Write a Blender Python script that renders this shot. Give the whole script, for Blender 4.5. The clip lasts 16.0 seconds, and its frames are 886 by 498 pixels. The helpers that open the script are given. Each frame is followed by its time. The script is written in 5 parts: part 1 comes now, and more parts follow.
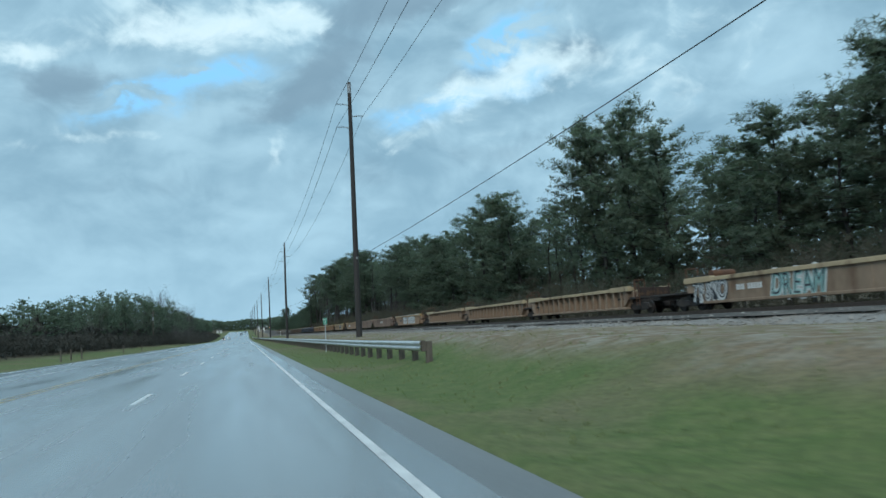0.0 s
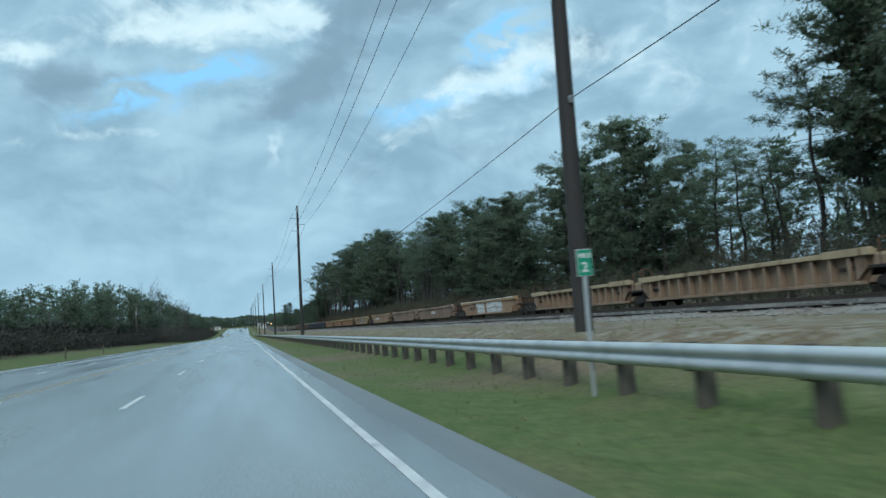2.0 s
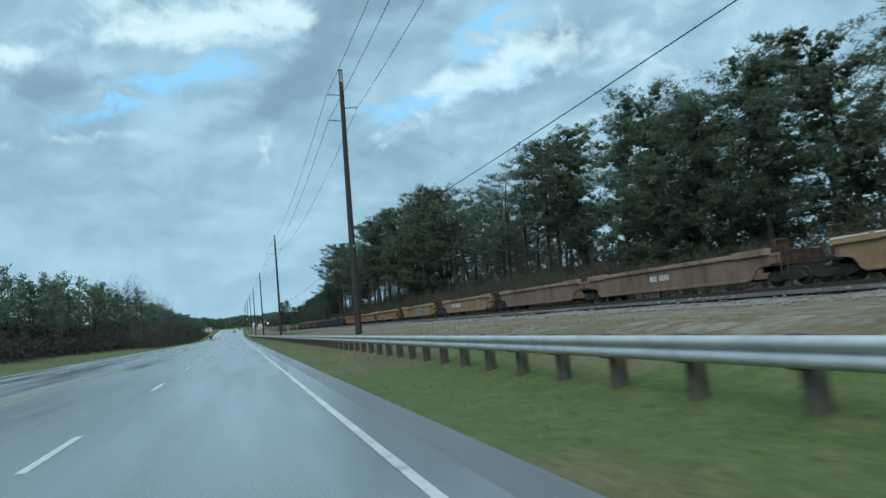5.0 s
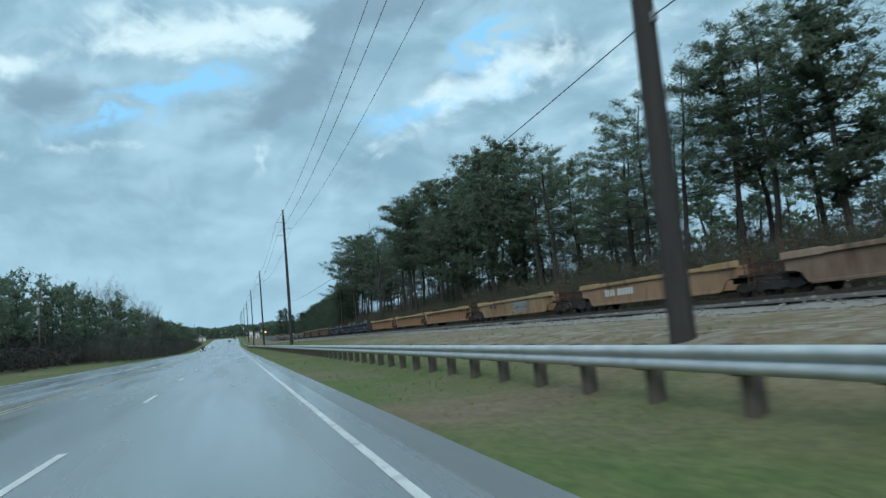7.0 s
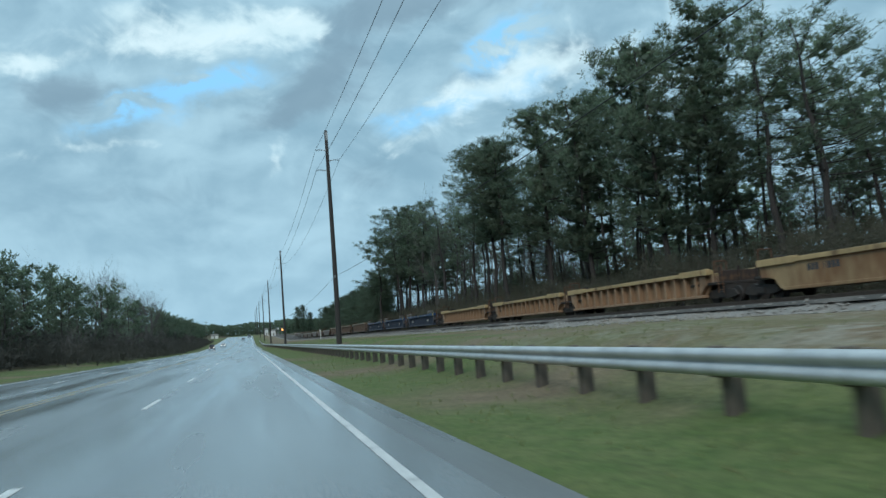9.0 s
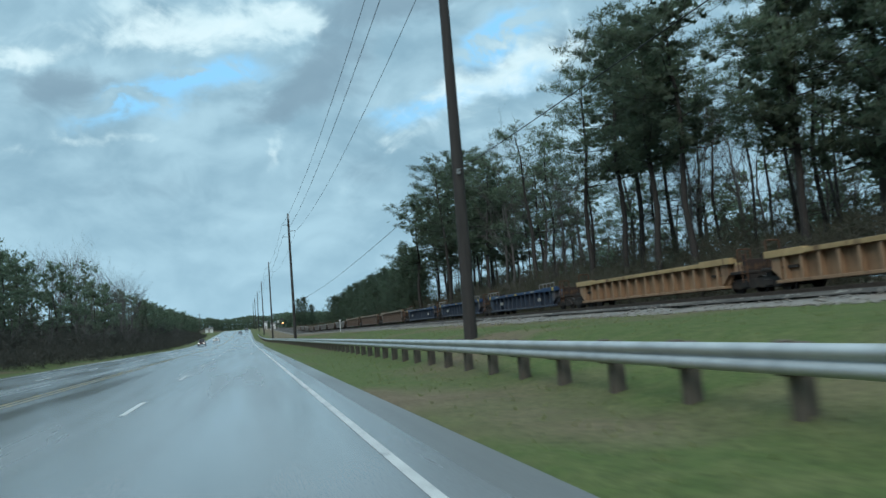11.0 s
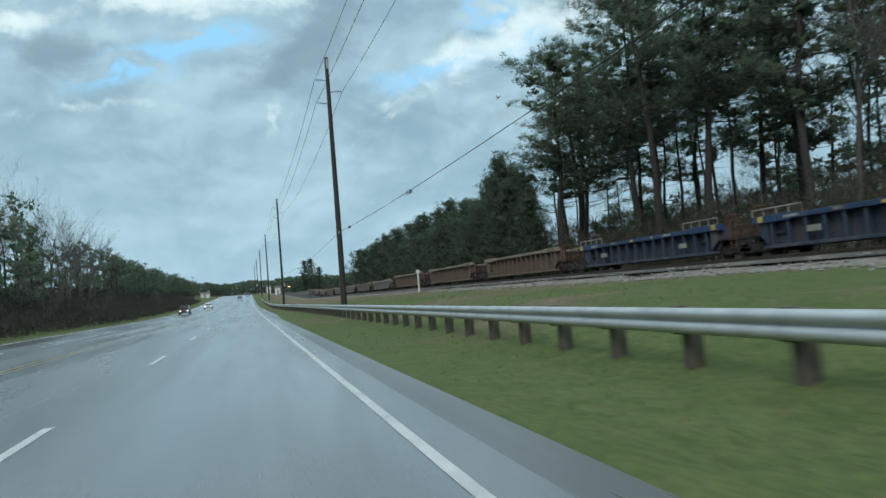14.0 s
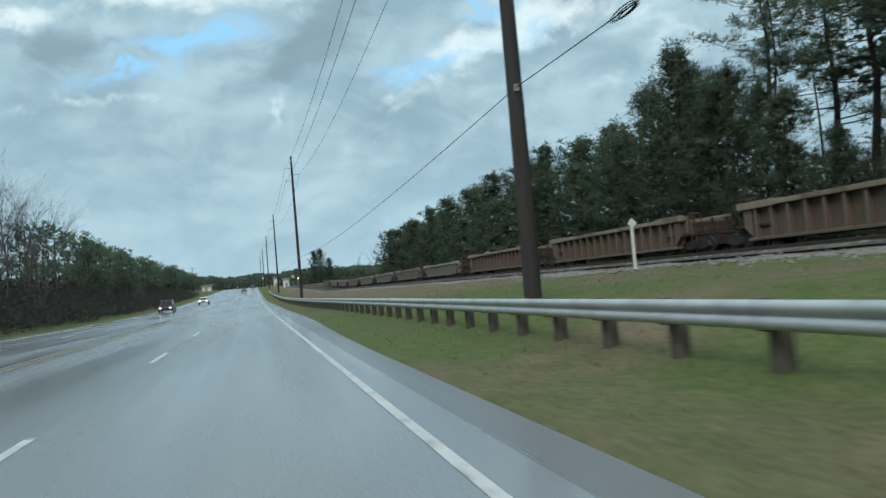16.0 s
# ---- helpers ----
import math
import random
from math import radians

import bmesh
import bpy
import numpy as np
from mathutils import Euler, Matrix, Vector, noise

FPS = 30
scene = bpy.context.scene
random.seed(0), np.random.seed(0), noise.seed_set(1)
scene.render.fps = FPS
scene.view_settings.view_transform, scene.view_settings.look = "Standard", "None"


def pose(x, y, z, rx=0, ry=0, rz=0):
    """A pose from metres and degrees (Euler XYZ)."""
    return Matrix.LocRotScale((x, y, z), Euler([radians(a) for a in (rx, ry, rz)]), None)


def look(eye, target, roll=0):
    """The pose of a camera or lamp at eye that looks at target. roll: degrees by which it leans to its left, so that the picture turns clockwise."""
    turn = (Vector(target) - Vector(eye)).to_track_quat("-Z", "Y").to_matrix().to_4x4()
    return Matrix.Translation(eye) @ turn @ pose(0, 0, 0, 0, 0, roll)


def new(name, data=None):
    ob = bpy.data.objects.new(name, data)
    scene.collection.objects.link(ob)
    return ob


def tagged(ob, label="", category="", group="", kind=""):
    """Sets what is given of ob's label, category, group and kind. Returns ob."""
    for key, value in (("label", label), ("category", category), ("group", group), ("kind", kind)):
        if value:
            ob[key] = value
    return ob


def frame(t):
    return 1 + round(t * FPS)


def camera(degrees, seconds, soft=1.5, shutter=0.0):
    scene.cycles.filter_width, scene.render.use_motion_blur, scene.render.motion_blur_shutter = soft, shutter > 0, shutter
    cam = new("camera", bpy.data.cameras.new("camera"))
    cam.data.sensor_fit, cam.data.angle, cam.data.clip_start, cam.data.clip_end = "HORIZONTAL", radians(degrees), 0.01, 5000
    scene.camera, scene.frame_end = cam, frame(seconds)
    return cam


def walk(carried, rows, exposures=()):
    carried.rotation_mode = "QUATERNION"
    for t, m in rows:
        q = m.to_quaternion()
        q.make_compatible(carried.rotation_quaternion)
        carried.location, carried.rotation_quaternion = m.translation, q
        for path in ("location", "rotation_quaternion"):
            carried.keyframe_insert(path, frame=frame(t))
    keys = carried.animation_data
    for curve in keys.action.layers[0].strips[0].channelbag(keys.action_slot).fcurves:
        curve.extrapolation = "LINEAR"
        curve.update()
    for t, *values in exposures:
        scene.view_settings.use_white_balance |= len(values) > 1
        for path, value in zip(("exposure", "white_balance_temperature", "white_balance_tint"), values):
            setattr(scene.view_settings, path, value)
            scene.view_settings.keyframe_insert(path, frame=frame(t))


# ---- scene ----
import itertools

EYE = 1.25
PATH = [  # seconds, metres along the road, yaw, pitch, roll
    (0.0, 0.00, -14.97, 5.97, 3.37),
    (0.5, 9.75, -14.94, 6.08, 3.45),
    (1.0, 19.37, -14.99, 5.88, 3.48),
    (1.5, 28.78, -14.95, 5.84, 3.55),
    (2.0, 38.00, -14.98, 5.64, 3.71),
    (2.5, 47.41, -15.01, 5.11, 3.89),
    (3.0, 56.72, -15.08, 4.85, 4.17),
    (3.5, 65.90, -15.10, 4.97, 4.53),
    (4.0, 74.95, -15.15, 5.20, 4.83),
    (4.2, 78.58, -15.24, 5.27, 4.86),
    (6.3, 117.22, -15.57, 5.71, 4.87),
    (6.5, 120.96, -15.63, 5.87, 4.88),
    (7.0, 130.45, -15.72, 6.11, 4.91),
    (7.5, 140.30, -15.50, 5.88, 4.90),
    (8.0, 150.12, -15.12, 6.05, 4.74),
    (8.5, 160.02, -14.77, 6.35, 4.52),
    (9.0, 169.86, -14.68, 6.22, 4.36),
    (9.2, 173.78, -14.64, 6.02, 4.34),
    (11.3, 214.97, -14.91, 5.66, 4.35),
    (11.5, 218.87, -14.92, 5.52, 4.31),
    (12.0, 228.51, -14.93, 5.54, 4.36),
    (12.5, 238.04, -14.95, 5.54, 4.39),
    (13.0, 247.53, -14.98, 4.96, 4.40),
    (13.5, 256.98, -14.93, 4.11, 4.43),
    (14.0, 266.33, -14.85, 3.13, 4.37),
    (14.5, 275.77, -14.79, 2.67, 4.21),
    (15.0, 285.21, -14.71, 2.54, 4.24),
    (15.5, 294.61, -14.57, 2.66, 4.47),
    (16.0, 304.00, -14.46, 2.61, 4.69),
]
cam = camera(62.2, 16.0, soft=1.5, shutter=0.25)
walk(cam, [(t, pose(0, s, EYE, 90 + p, r, y)) for t, s, y, p, r in PATH],
     exposures=[(0.0, 0.08, 6050, 8), (9.0, 0.08, 6150, 8), (12.5, 0.10, 6350, 9), (16.0, 0.12, 6700, 12)])

# ---------------------------------------------------------------- world and sun
SUN_AZ, SUN_EL = radians(215), radians(38)      # compass turn from +y to +x
world = bpy.data.worlds.new("cloudy_sky")
scene.world = world
world.use_nodes = True
wn, wl = world.node_tree.nodes, world.node_tree.links
wn.clear()


def wmath(op, a, b=None, c=None):
    n = wn.new("ShaderNodeMath")
    n.operation = op
    for i, v in enumerate((a, b, c)):
        if v is None:
            continue
        if isinstance(v, (int, float)):
            n.inputs[i].default_value = v
        else:
            wl.new(v, n.inputs[i])
    return n.outputs[0]


def wmix(fac, a, b):
    n = wn.new("ShaderNodeMix")
    n.data_type = "RGBA"
    for sock, v in ((n.inputs[0], fac), (n.inputs[6], a), (n.inputs[7], b)):
        if isinstance(v, (int, float)):
            sock.default_value = v
        elif isinstance(v, tuple):
            sock.default_value = (*v, 1)
        else:
            wl.new(v, sock)
    return n.outputs[2]


def wstep(v, lo, hi):
    n = wn.new("ShaderNodeMapRange")
    n.interpolation_type = "SMOOTHSTEP"
    wl.new(v, n.inputs[0])
    n.inputs[1].default_value, n.inputs[2].default_value = lo, hi
    return n.outputs[0]


def wnoise(vec, scale, detail=5.0, rough=0.55, distort=0.0):
    n = wn.new("ShaderNodeTexNoise")
    wl.new(vec, n.inputs["Vector"])
    n.inputs["Scale"].default_value = scale
    n.inputs["Detail"].default_value = detail
    n.inputs["Roughness"].default_value = rough
    n.inputs["Distortion"].default_value = distort
    return n.outputs[0]


tc = wn.new("ShaderNodeTexCoord")
sep = wn.new("ShaderNodeSeparateXYZ")
wl.new(tc.outputs["Generated"], sep.inputs[0])
dx, dy, dz = sep.outputs
# azimuth and elevation of each direction, in degrees, from straight down the road
azim = wmath("MULTIPLY", wmath("ARCTAN2", dx, dy), 57.2958)
elev = wmath("MULTIPLY", wmath("ARCSINE", dz), 57.2958)
# clouds drift in two layers, each torn by turbulence
field = wn.new("ShaderNodeCombineXYZ")
wl.new(wmath("MULTIPLY", azim, 0.1), field.inputs[0])
wl.new(wmath("MULTIPLY", elev, 0.15), field.inputs[1])


def wshift(vec, dx_, dy_, dz_):
    n = wn.new("ShaderNodeVectorMath")
    n.operation = "ADD"
    wl.new(vec, n.inputs[0])
    n.inputs[1].default_value = (dx_, dy_, dz_)
    return n.outputs[0]


def centred(v, k):
    return wmath("MULTIPLY", wmath("SUBTRACT", v, 0.5), k)


big = wnoise(field.outputs[0], 0.85, 4.0, 0.50, 0.5)
fine = wnoise(wshift(field.outputs[0], 3.1, 7.7, 2.0), 2.2, 6.0, 0.52, 0.5)
lit = wnoise(wshift(field.outputs[0], 3.1 - 0.05, 7.7 + 0.10, 2.0), 2.2, 6.0, 0.52, 0.5)
relief = wmath("SUBTRACT", fine, lit)
bulk = wnoise(wshift(field.outputs[0], 1.3, 4.2, 5.0), 1.0, 5.0, 0.50, 0.6)
bulk_lit = wnoise(wshift(field.outputs[0], 1.3 - 0.12, 4.2 + 0.2, 5.0), 1.0, 5.0, 0.50, 0.6)
swell = wmath("SUBTRACT", bulk, bulk_lit)
# turbulence bends the outline of every opening
sway_a = wnoise(wshift(field.outputs[0], 11.0, 2.0, 1.0), 1.5, 6.0, 0.55)
sway_e = wnoise(wshift(field.outputs[0], 5.0, 13.0, 4.0), 1.5, 6.0, 0.55)
torn_az = wmath("ADD", azim, centred(sway_a, 9.0))
torn_el = wmath("ADD", elev, centred(sway_e, 5.0))


def gap(az, el, wide, high, turn=0.0, weight=1.0):
    """How near a direction lies to an opening between clouds, 1 at its middle."""
    a = wmath("SUBTRACT", torn_az, az)
    e = wmath("SUBTRACT", torn_el, el)
    c, s = math.cos(radians(turn)), math.sin(radians(turn))
    u = wmath("DIVIDE", wmath("ADD", wmath("MULTIPLY", a, c), wmath("MULTIPLY", e, s)), wide)
    v = wmath("DIVIDE", wmath("SUBTRACT", wmath("MULTIPLY", e, c), wmath("MULTIPLY", a, s)), high)
    r2 = wmath("ADD", wmath("MULTIPLY", u, u), wmath("MULTIPLY", v, v))
    return wmath("MULTIPLY", wmath("POWER", 2.718, wmath("MULTIPLY", r2, -1.0)), weight)


def wsum(parts):
    out = parts[0]
    for p in parts[1:]:
        out = wmath("ADD", out, p)
    return out


blue_f = wsum([gap(-1.5, 19.2, 4.2, 1.2, 12), gap(-7.5, 16.9, 3.6, 1.1, 14), gap(21.6, 21.4, 3.6, 1.7, 25), gap(14.0, 16.6, 4.0, 1.1, 10, 0.8), gap(22.5, 17.6, 4.0, 1.2, 12, 0.7)])
white_f = wsum([gap(-5.0, 22.8, 8.0, 1.9, 4), gap(3.5, 23.4, 3.5, 1.2), gap(-14.5, 20.2, 2.6, 0.9, 0, 0.8), gap(18.0, 17.6, 5.0, 1.7, 12, 1.15), gap(24.0, 19.0, 3.8, 1.9, 12, 1.15),
                gap(12.5, 14.6, 2.6, 1.0, 10, 0.5), gap(-8.5, 14.8, 3.0, 0.7, 0, 0.7), gap(2.0, 13.9, 2.0, 0.9, 40, 0.7), gap(-14.0, 13.6, 3.0, 0.9, 0, 0.55), gap(9.5, 10.6, 2.2, 1.2, 30, 0.45),
                gap(34, 19, 8, 7, 0, 0.30)])
dark_f = wsum([gap(-12.0, 18.0, 3.4, 1.9), gap(7.5, 20.2, 4.6, 3.0, 20), gap(3.0, 17.2, 4.0, 1.2, 10, 0.8), gap(17.5, 18.9, 2.6, 1.0, 12, 0.7), gap(26.5, 20.0, 3.4, 2.2, 20, 0.8), gap(14, 24.5, 8, 1.6),
               gap(10.0, 13.0, 6, 1.8, 10, 0.5), gap(-6, 11.0, 9, 1.5, 0, 0.4), gap(20, 13.5, 5, 1.6, 20, 0.5)])
ragged = wmath("ADD", centred(fine, 0.9), wmath("MULTIPLY", swell, 0.8))
hole = wmath("MULTIPLY", wstep(wmath("ADD", blue_f, ragged), 0.12, 1.0), wstep(wmath("ADD", fine, wmath("MULTIPLY", relief, 2.0)), 0.78, 0.42))
pale = wstep(wmath("ADD", white_f, wmath("ADD", centred(fine, 1.1), wmath("MULTIPLY", relief, 1.2))), 0.25, 1.15)
dusk = wstep(wmath("ADD", dark_f, wmath("SUBTRACT", centred(bulk, 1.0), wmath("MULTIPLY", relief, 0.8))), 0.20, 1.0)
cover = wstep(wsum([wmath("MULTIPLY", big, 0.50), wmath("MULTIPLY", bulk, 0.28), wmath("MULTIPLY", fine, 0.22), wmath("MULTIPLY", swell, 0.40), wmath("MULTIPLY", relief, 0.25)]), 0.31, 0.69)
cloud = wmix(cover, (0.248, 0.402, 0.495), (0.398, 0.588, 0.680))
cloud = wmix(wmath("MULTIPLY", dusk, 0.80), cloud, (0.205, 0.310, 0.385))
cloud = wmix(wmath("MULTIPLY", pale, 0.9), cloud, (0.640, 0.815, 0.850))
sky = wn.new("ShaderNodeTexSky")
sky.sky_type = "NISHITA"
sky.sun_disc = False
sky.sun_elevation, sky.sun_rotation = SUN_EL, SUN_AZ
skyc = wn.new("ShaderNodeVectorMath")
skyc.operation = "SCALE"
wl.new(sky.outputs[0], skyc.inputs[0])
skyc.inputs[3].default_value = 0.14
blue = wmix(0.85, skyc.outputs[0], (0.290, 0.650, 0.960))
view = wmix(hole, cloud, blue)
curl = wnoise(wshift(field.outputs[0], 8.0, 1.0, 9.0), 4.5, 6.0, 0.6, 0.8)
# bright wisps drawn across the openings
wisp = wmath("MULTIPLY", wstep(wsum([white_f, centred(fine, 1.3), centred(curl, 1.5)]), 0.35, 1.45), wstep(wmath("ADD", sway_e, centred(curl, 0.7)), 0.34, 0.66))
view = wmix(wmath("MULTIPLY", wisp, 0.9), view, (0.700, 0.850, 0.880))
low = wstep(elev, 14.0, -1.0)
view = wmix(wmath("MULTIPLY", low, 0.55), view, (0.380, 0.580, 0.690))
# an overcast sky is brightest overhead
zenith = wstep(elev, 30.0, 75.0)
view = wmix(zenith, view, (0.62, 0.80, 0.88))
bg = wn.new("ShaderNodeBackground")
wl.new(view, bg.inputs[0])
wl.new(wmath("ADD", 1.06, wmath("MULTIPLY", zenith, 0.9)), bg.inputs[1])
wo = wn.new("ShaderNodeOutputWorld")
wl.new(bg.outputs[0], wo.inputs[0])

sun = new("sun", bpy.data.lights.new("sun", "SUN"))
sun.data.energy, sun.data.angle, sun.data.color = 1.5, radians(25), (1.0, 0.95, 0.88)
sun.matrix_world = look((0, 0, 0), (-math.sin(SUN_AZ) * math.cos(SUN_EL), -math.cos(SUN_AZ) * math.cos(SUN_EL), -math.sin(SUN_EL)))


# ---------------------------------------------------------------- materials
def material(name, colour, second=None, rough=0.8, metal=0.0, scale=2.0, fine_scale=30.0, amount=0.5, bump=0.3,
             bump_scale=40.0, stain=None, stain_scale=0.4, stain_lo=0.52, stain_hi=0.68, per_object=0.0, stretch=None, spec=0.4):
    """A surface with two scales of colour change, fine relief and, if asked, stains of another colour."""
    m = bpy.data.materials.new(name)
    m.use_nodes = True
    n, l = m.node_tree.nodes, m.node_tree.links
    b = n["Principled BSDF"]
    b.inputs["Roughness"].default_value = rough
    b.inputs["Metallic"].default_value = metal
    b.inputs["Specular IOR Level"].default_value = spec
    t = n.new("ShaderNodeTexCoord")
    vec = t.outputs["Object"]
    if stretch:
        mp = n.new("ShaderNodeMapping")
        mp.inputs["Scale"].default_value = stretch
        l.new(vec, mp.inputs[0])
        vec = mp.outputs[0]

    def tex(s, detail=5.0):
        x = n.new("ShaderNodeTexNoise")
        l.new(vec, x.inputs["Vector"])
        x.inputs["Scale"].default_value, x.inputs["Detail"].default_value = s, detail
        x.inputs["Roughness"].default_value = 0.6
        return x.outputs[0]

    def mix(f, a, c):
        x = n.new("ShaderNodeMix")
        x.data_type = "RGBA"
        for sock, v in ((x.inputs[0], f), (x.inputs[6], a), (x.inputs[7], c)):
            if isinstance(v, (int, float)):
                sock.default_value = v
            elif isinstance(v, tuple):
                sock.default_value = (*v, 1)
            else:
                l.new(v, sock)
        return x.outputs[2]

    def ramp(v, lo, hi):
        x = n.new("ShaderNodeMapRange")
        l.new(v, x.inputs[0])
        x.inputs[1].default_value, x.inputs[2].default_value = lo, hi
        return x.outputs[0]

    second = second or tuple(c * 0.6 for c in colour)
    c = mix(ramp(tex(scale), 0.35, 0.68), colour, second)
    f = ramp(tex(fine_scale, 3.0), 0.3, 0.75)
    dark = mix(amount, c, tuple(x * 0.45 for x in colour))
    c = mix(f, c, dark)
    if stain:
        c = mix(ramp(tex(stain_scale, 6.0), stain_lo, stain_hi), c, stain)
    if per_object:
        o = n.new("ShaderNodeObjectInfo")
        h = n.new("ShaderNodeHueSaturation")
        l.new(ramp(o.outputs["Random"], 0.0, 1.0), h.inputs["Value"])
        r = n.new("ShaderNodeMapRange")
        l.new(o.outputs["Random"], r.inputs[0])
        r.inputs[3].default_value, r.inputs[4].default_value = 1 - per_object, 1 + per_object
        l.new(r.outputs[0], h.inputs["Value"])
        l.new(c, h.inputs["Color"])
        c = h.outputs[0]
    l.new(c, b.inputs["Base Color"])
    if bump:
        bp = n.new("ShaderNodeBump")
        bp.inputs["Strength"].default_value, bp.inputs["Distance"].default_value = bump, 0.03
        l.new(tex(bump_scale, 4.0), bp.inputs["Height"])
        l.new(bp.outputs[0], b.inputs["Normal"])
    return m


def wet_asphalt(name, colour, rough_lo, rough_hi):
    m = material(name, colour, tuple(c * 1.5 for c in colour), rough=0.35, scale=0.25, fine_scale=60, amount=0.4, bump=0.07,
                 bump_scale=90, stain=tuple(c * 0.7 for c in colour), stain_scale=0.12, stretch=(1.0, 0.12, 1.0), spec=0.7)
    n, l = m.node_tree.nodes, m.node_tree.links
    t = n.new("ShaderNodeTexCoord")
    mp = n.new("ShaderNodeMapping")
    mp.inputs["Scale"].default_value = (0.9, 0.05, 1)
    l.new(t.outputs["Object"], mp.inputs[0])
    x = n.new("ShaderNodeTexNoise")
    l.new(mp.outputs[0], x.inputs["Vector"])
    x.inputs["Scale"].default_value, x.inputs["Detail"].default_value = 0.8, 5
    r = n.new("ShaderNodeMapRange")
    l.new(x.outputs[0], r.inputs[0])
    r.inputs[1].default_value, r.inputs[2].default_value = 0.35, 0.65
    r.inputs[3].default_value, r.inputs[4].default_value = rough_lo, rough_hi
    l.new(r.outputs[0], n["Principled BSDF"].inputs["Roughness"])
    return m


M_ROAD = wet_asphalt("wet_asphalt", (0.150, 0.157, 0.160), 0.13, 0.30)
M_SHOULDER = wet_asphalt("wet_shoulder", (0.11, 0.112, 0.11), 0.25, 0.5)
M_PAINT = material("road_paint", (0.62, 0.62, 0.6), (0.45, 0.45, 0.44), rough=0.4, stain=(0.2, 0.2, 0.2), stain_scale=3, stain_lo=0.55)
M_YELLOW = material("yellow_road_paint", (0.36, 0.26, 0.07), (0.28, 0.21, 0.07), rough=0.4, stain=(0.15, 0.14, 0.12), stain_scale=2, stain_lo=0.42, stain_hi=0.6)
M_BALLAST = material("ballast_gravel", (0.235, 0.220, 0.200), (0.175, 0.163, 0.148), rough=0.95, scale=0.8, fine_scale=14, amount=0.75, bump=1.0,
                     bump_scale=11, stain=(0.17, 0.13, 0.095), stain_scale=0.25, stain_lo=0.5, stain_hi=0.72)
M_BED = material("dark_track_gravel", (0.075, 0.066, 0.058), (0.045, 0.04, 0.036), rough=0.95, scale=0.8, fine_scale=12, amount=0.7, bump=1.0, bump_scale=11,
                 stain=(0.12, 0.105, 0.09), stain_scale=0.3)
M_STONE = material("loose_stones", (0.27, 0.255, 0.23), (0.19, 0.18, 0.165), rough=0.95, scale=3.0, fine_scale=20, bump=0.4)
M_RAIL = material("rail_steel", (0.09, 0.065, 0.05), (0.13, 0.10, 0.085), rough=0.5, metal=0.6, scale=6)
M_TIE = material("creosoted_tie", (0.045, 0.035, 0.028), rough=0.9, scale=3)
M_POLE = material("weathered_pole", (0.052, 0.047, 0.044), (0.030, 0.028, 0.027), rough=0.9, scale=1.2, fine_scale=14, stretch=(6, 6, 0.4),
                  bump=0.6, bump_scale=8)
M_STEEL = material("galvanised_steel", (0.56, 0.58, 0.58), (0.42, 0.44, 0.45), rough=0.45, metal=0.55, scale=2.5, fine_scale=24, amount=0.25,
                   stain=(0.3, 0.27, 0.23), stain_scale=1.2, stain_lo=0.6, stain_hi=0.8, bump=0.08)
M_POST = material("timber_post", (0.15, 0.125, 0.10), (0.09, 0.075, 0.06), rough=0.9, scale=3, fine_scale=20, stretch=(5, 5, 0.7))
M_WIRE = material("black_cable", (0.02, 0.022, 0.025), rough=0.6, bump=0)
M_INSUL = material("porcelain", (0.13, 0.13, 0.14), rough=0.3, bump=0)
M_TIN = material("galvanised_cap", (0.4, 0.42, 0.43), rough=0.5, metal=0.4)
M_BARK = material("pine_bark", (0.050, 0.044, 0.040), (0.032, 0.029, 0.027), rough=0.95, scale=1.4, fine_scale=9, bump=0.9, bump_scale=7,
                  stretch=(3, 3, 0.7))
M_BARE = material("grey_bark", (0.118, 0.110, 0.104), (0.080, 0.075, 0.070), rough=0.95, scale=1.5, fine_scale=9)
M_NEEDLE = material("pine_needles", (0.108, 0.138, 0.103), (0.118, 0.150, 0.106), rough=0.75, scale=0.45, fine_scale=3.0, amount=0.3, bump=0,
                    per_object=0.2, spec=0.25)
M_YOUNG = material("young_pine_needles", (0.080, 0.108, 0.080), (0.092, 0.118, 0.083), rough=0.75, scale=0.5, fine_scale=3.0, amount=0.3, bump=0,
                   per_object=0.15, spec=0.25)
M_SPRING = material("spring_leaves", (0.10, 0.14, 0.05), (0.13, 0.15, 0.06), rough=0.8, scale=0.6, fine_scale=4, amount=0.4, bump=0)
M_BRUSH = material("winter_brush", (0.105, 0.094, 0.076), (0.078, 0.080, 0.062), rough=0.95, scale=0.35, fine_scale=2.5, amount=0.5, bump=0, spec=0.15)
# Darker copy of winter_brush: shade across the road is put into its colour.
M_BRUSH_SHADED = material("shaded_brush", (0.066, 0.064, 0.056), (0.050, 0.053, 0.045), rough=0.95, scale=0.35, fine_scale=2.5, amount=0.4, bump=0, spec=0.15)
M_GRASS = material("grass_blades", (0.165, 0.205, 0.085), (0.215, 0.200, 0.115), rough=0.9, scale=0.25, fine_scale=3, amount=0.3, bump=0, spec=0.2)


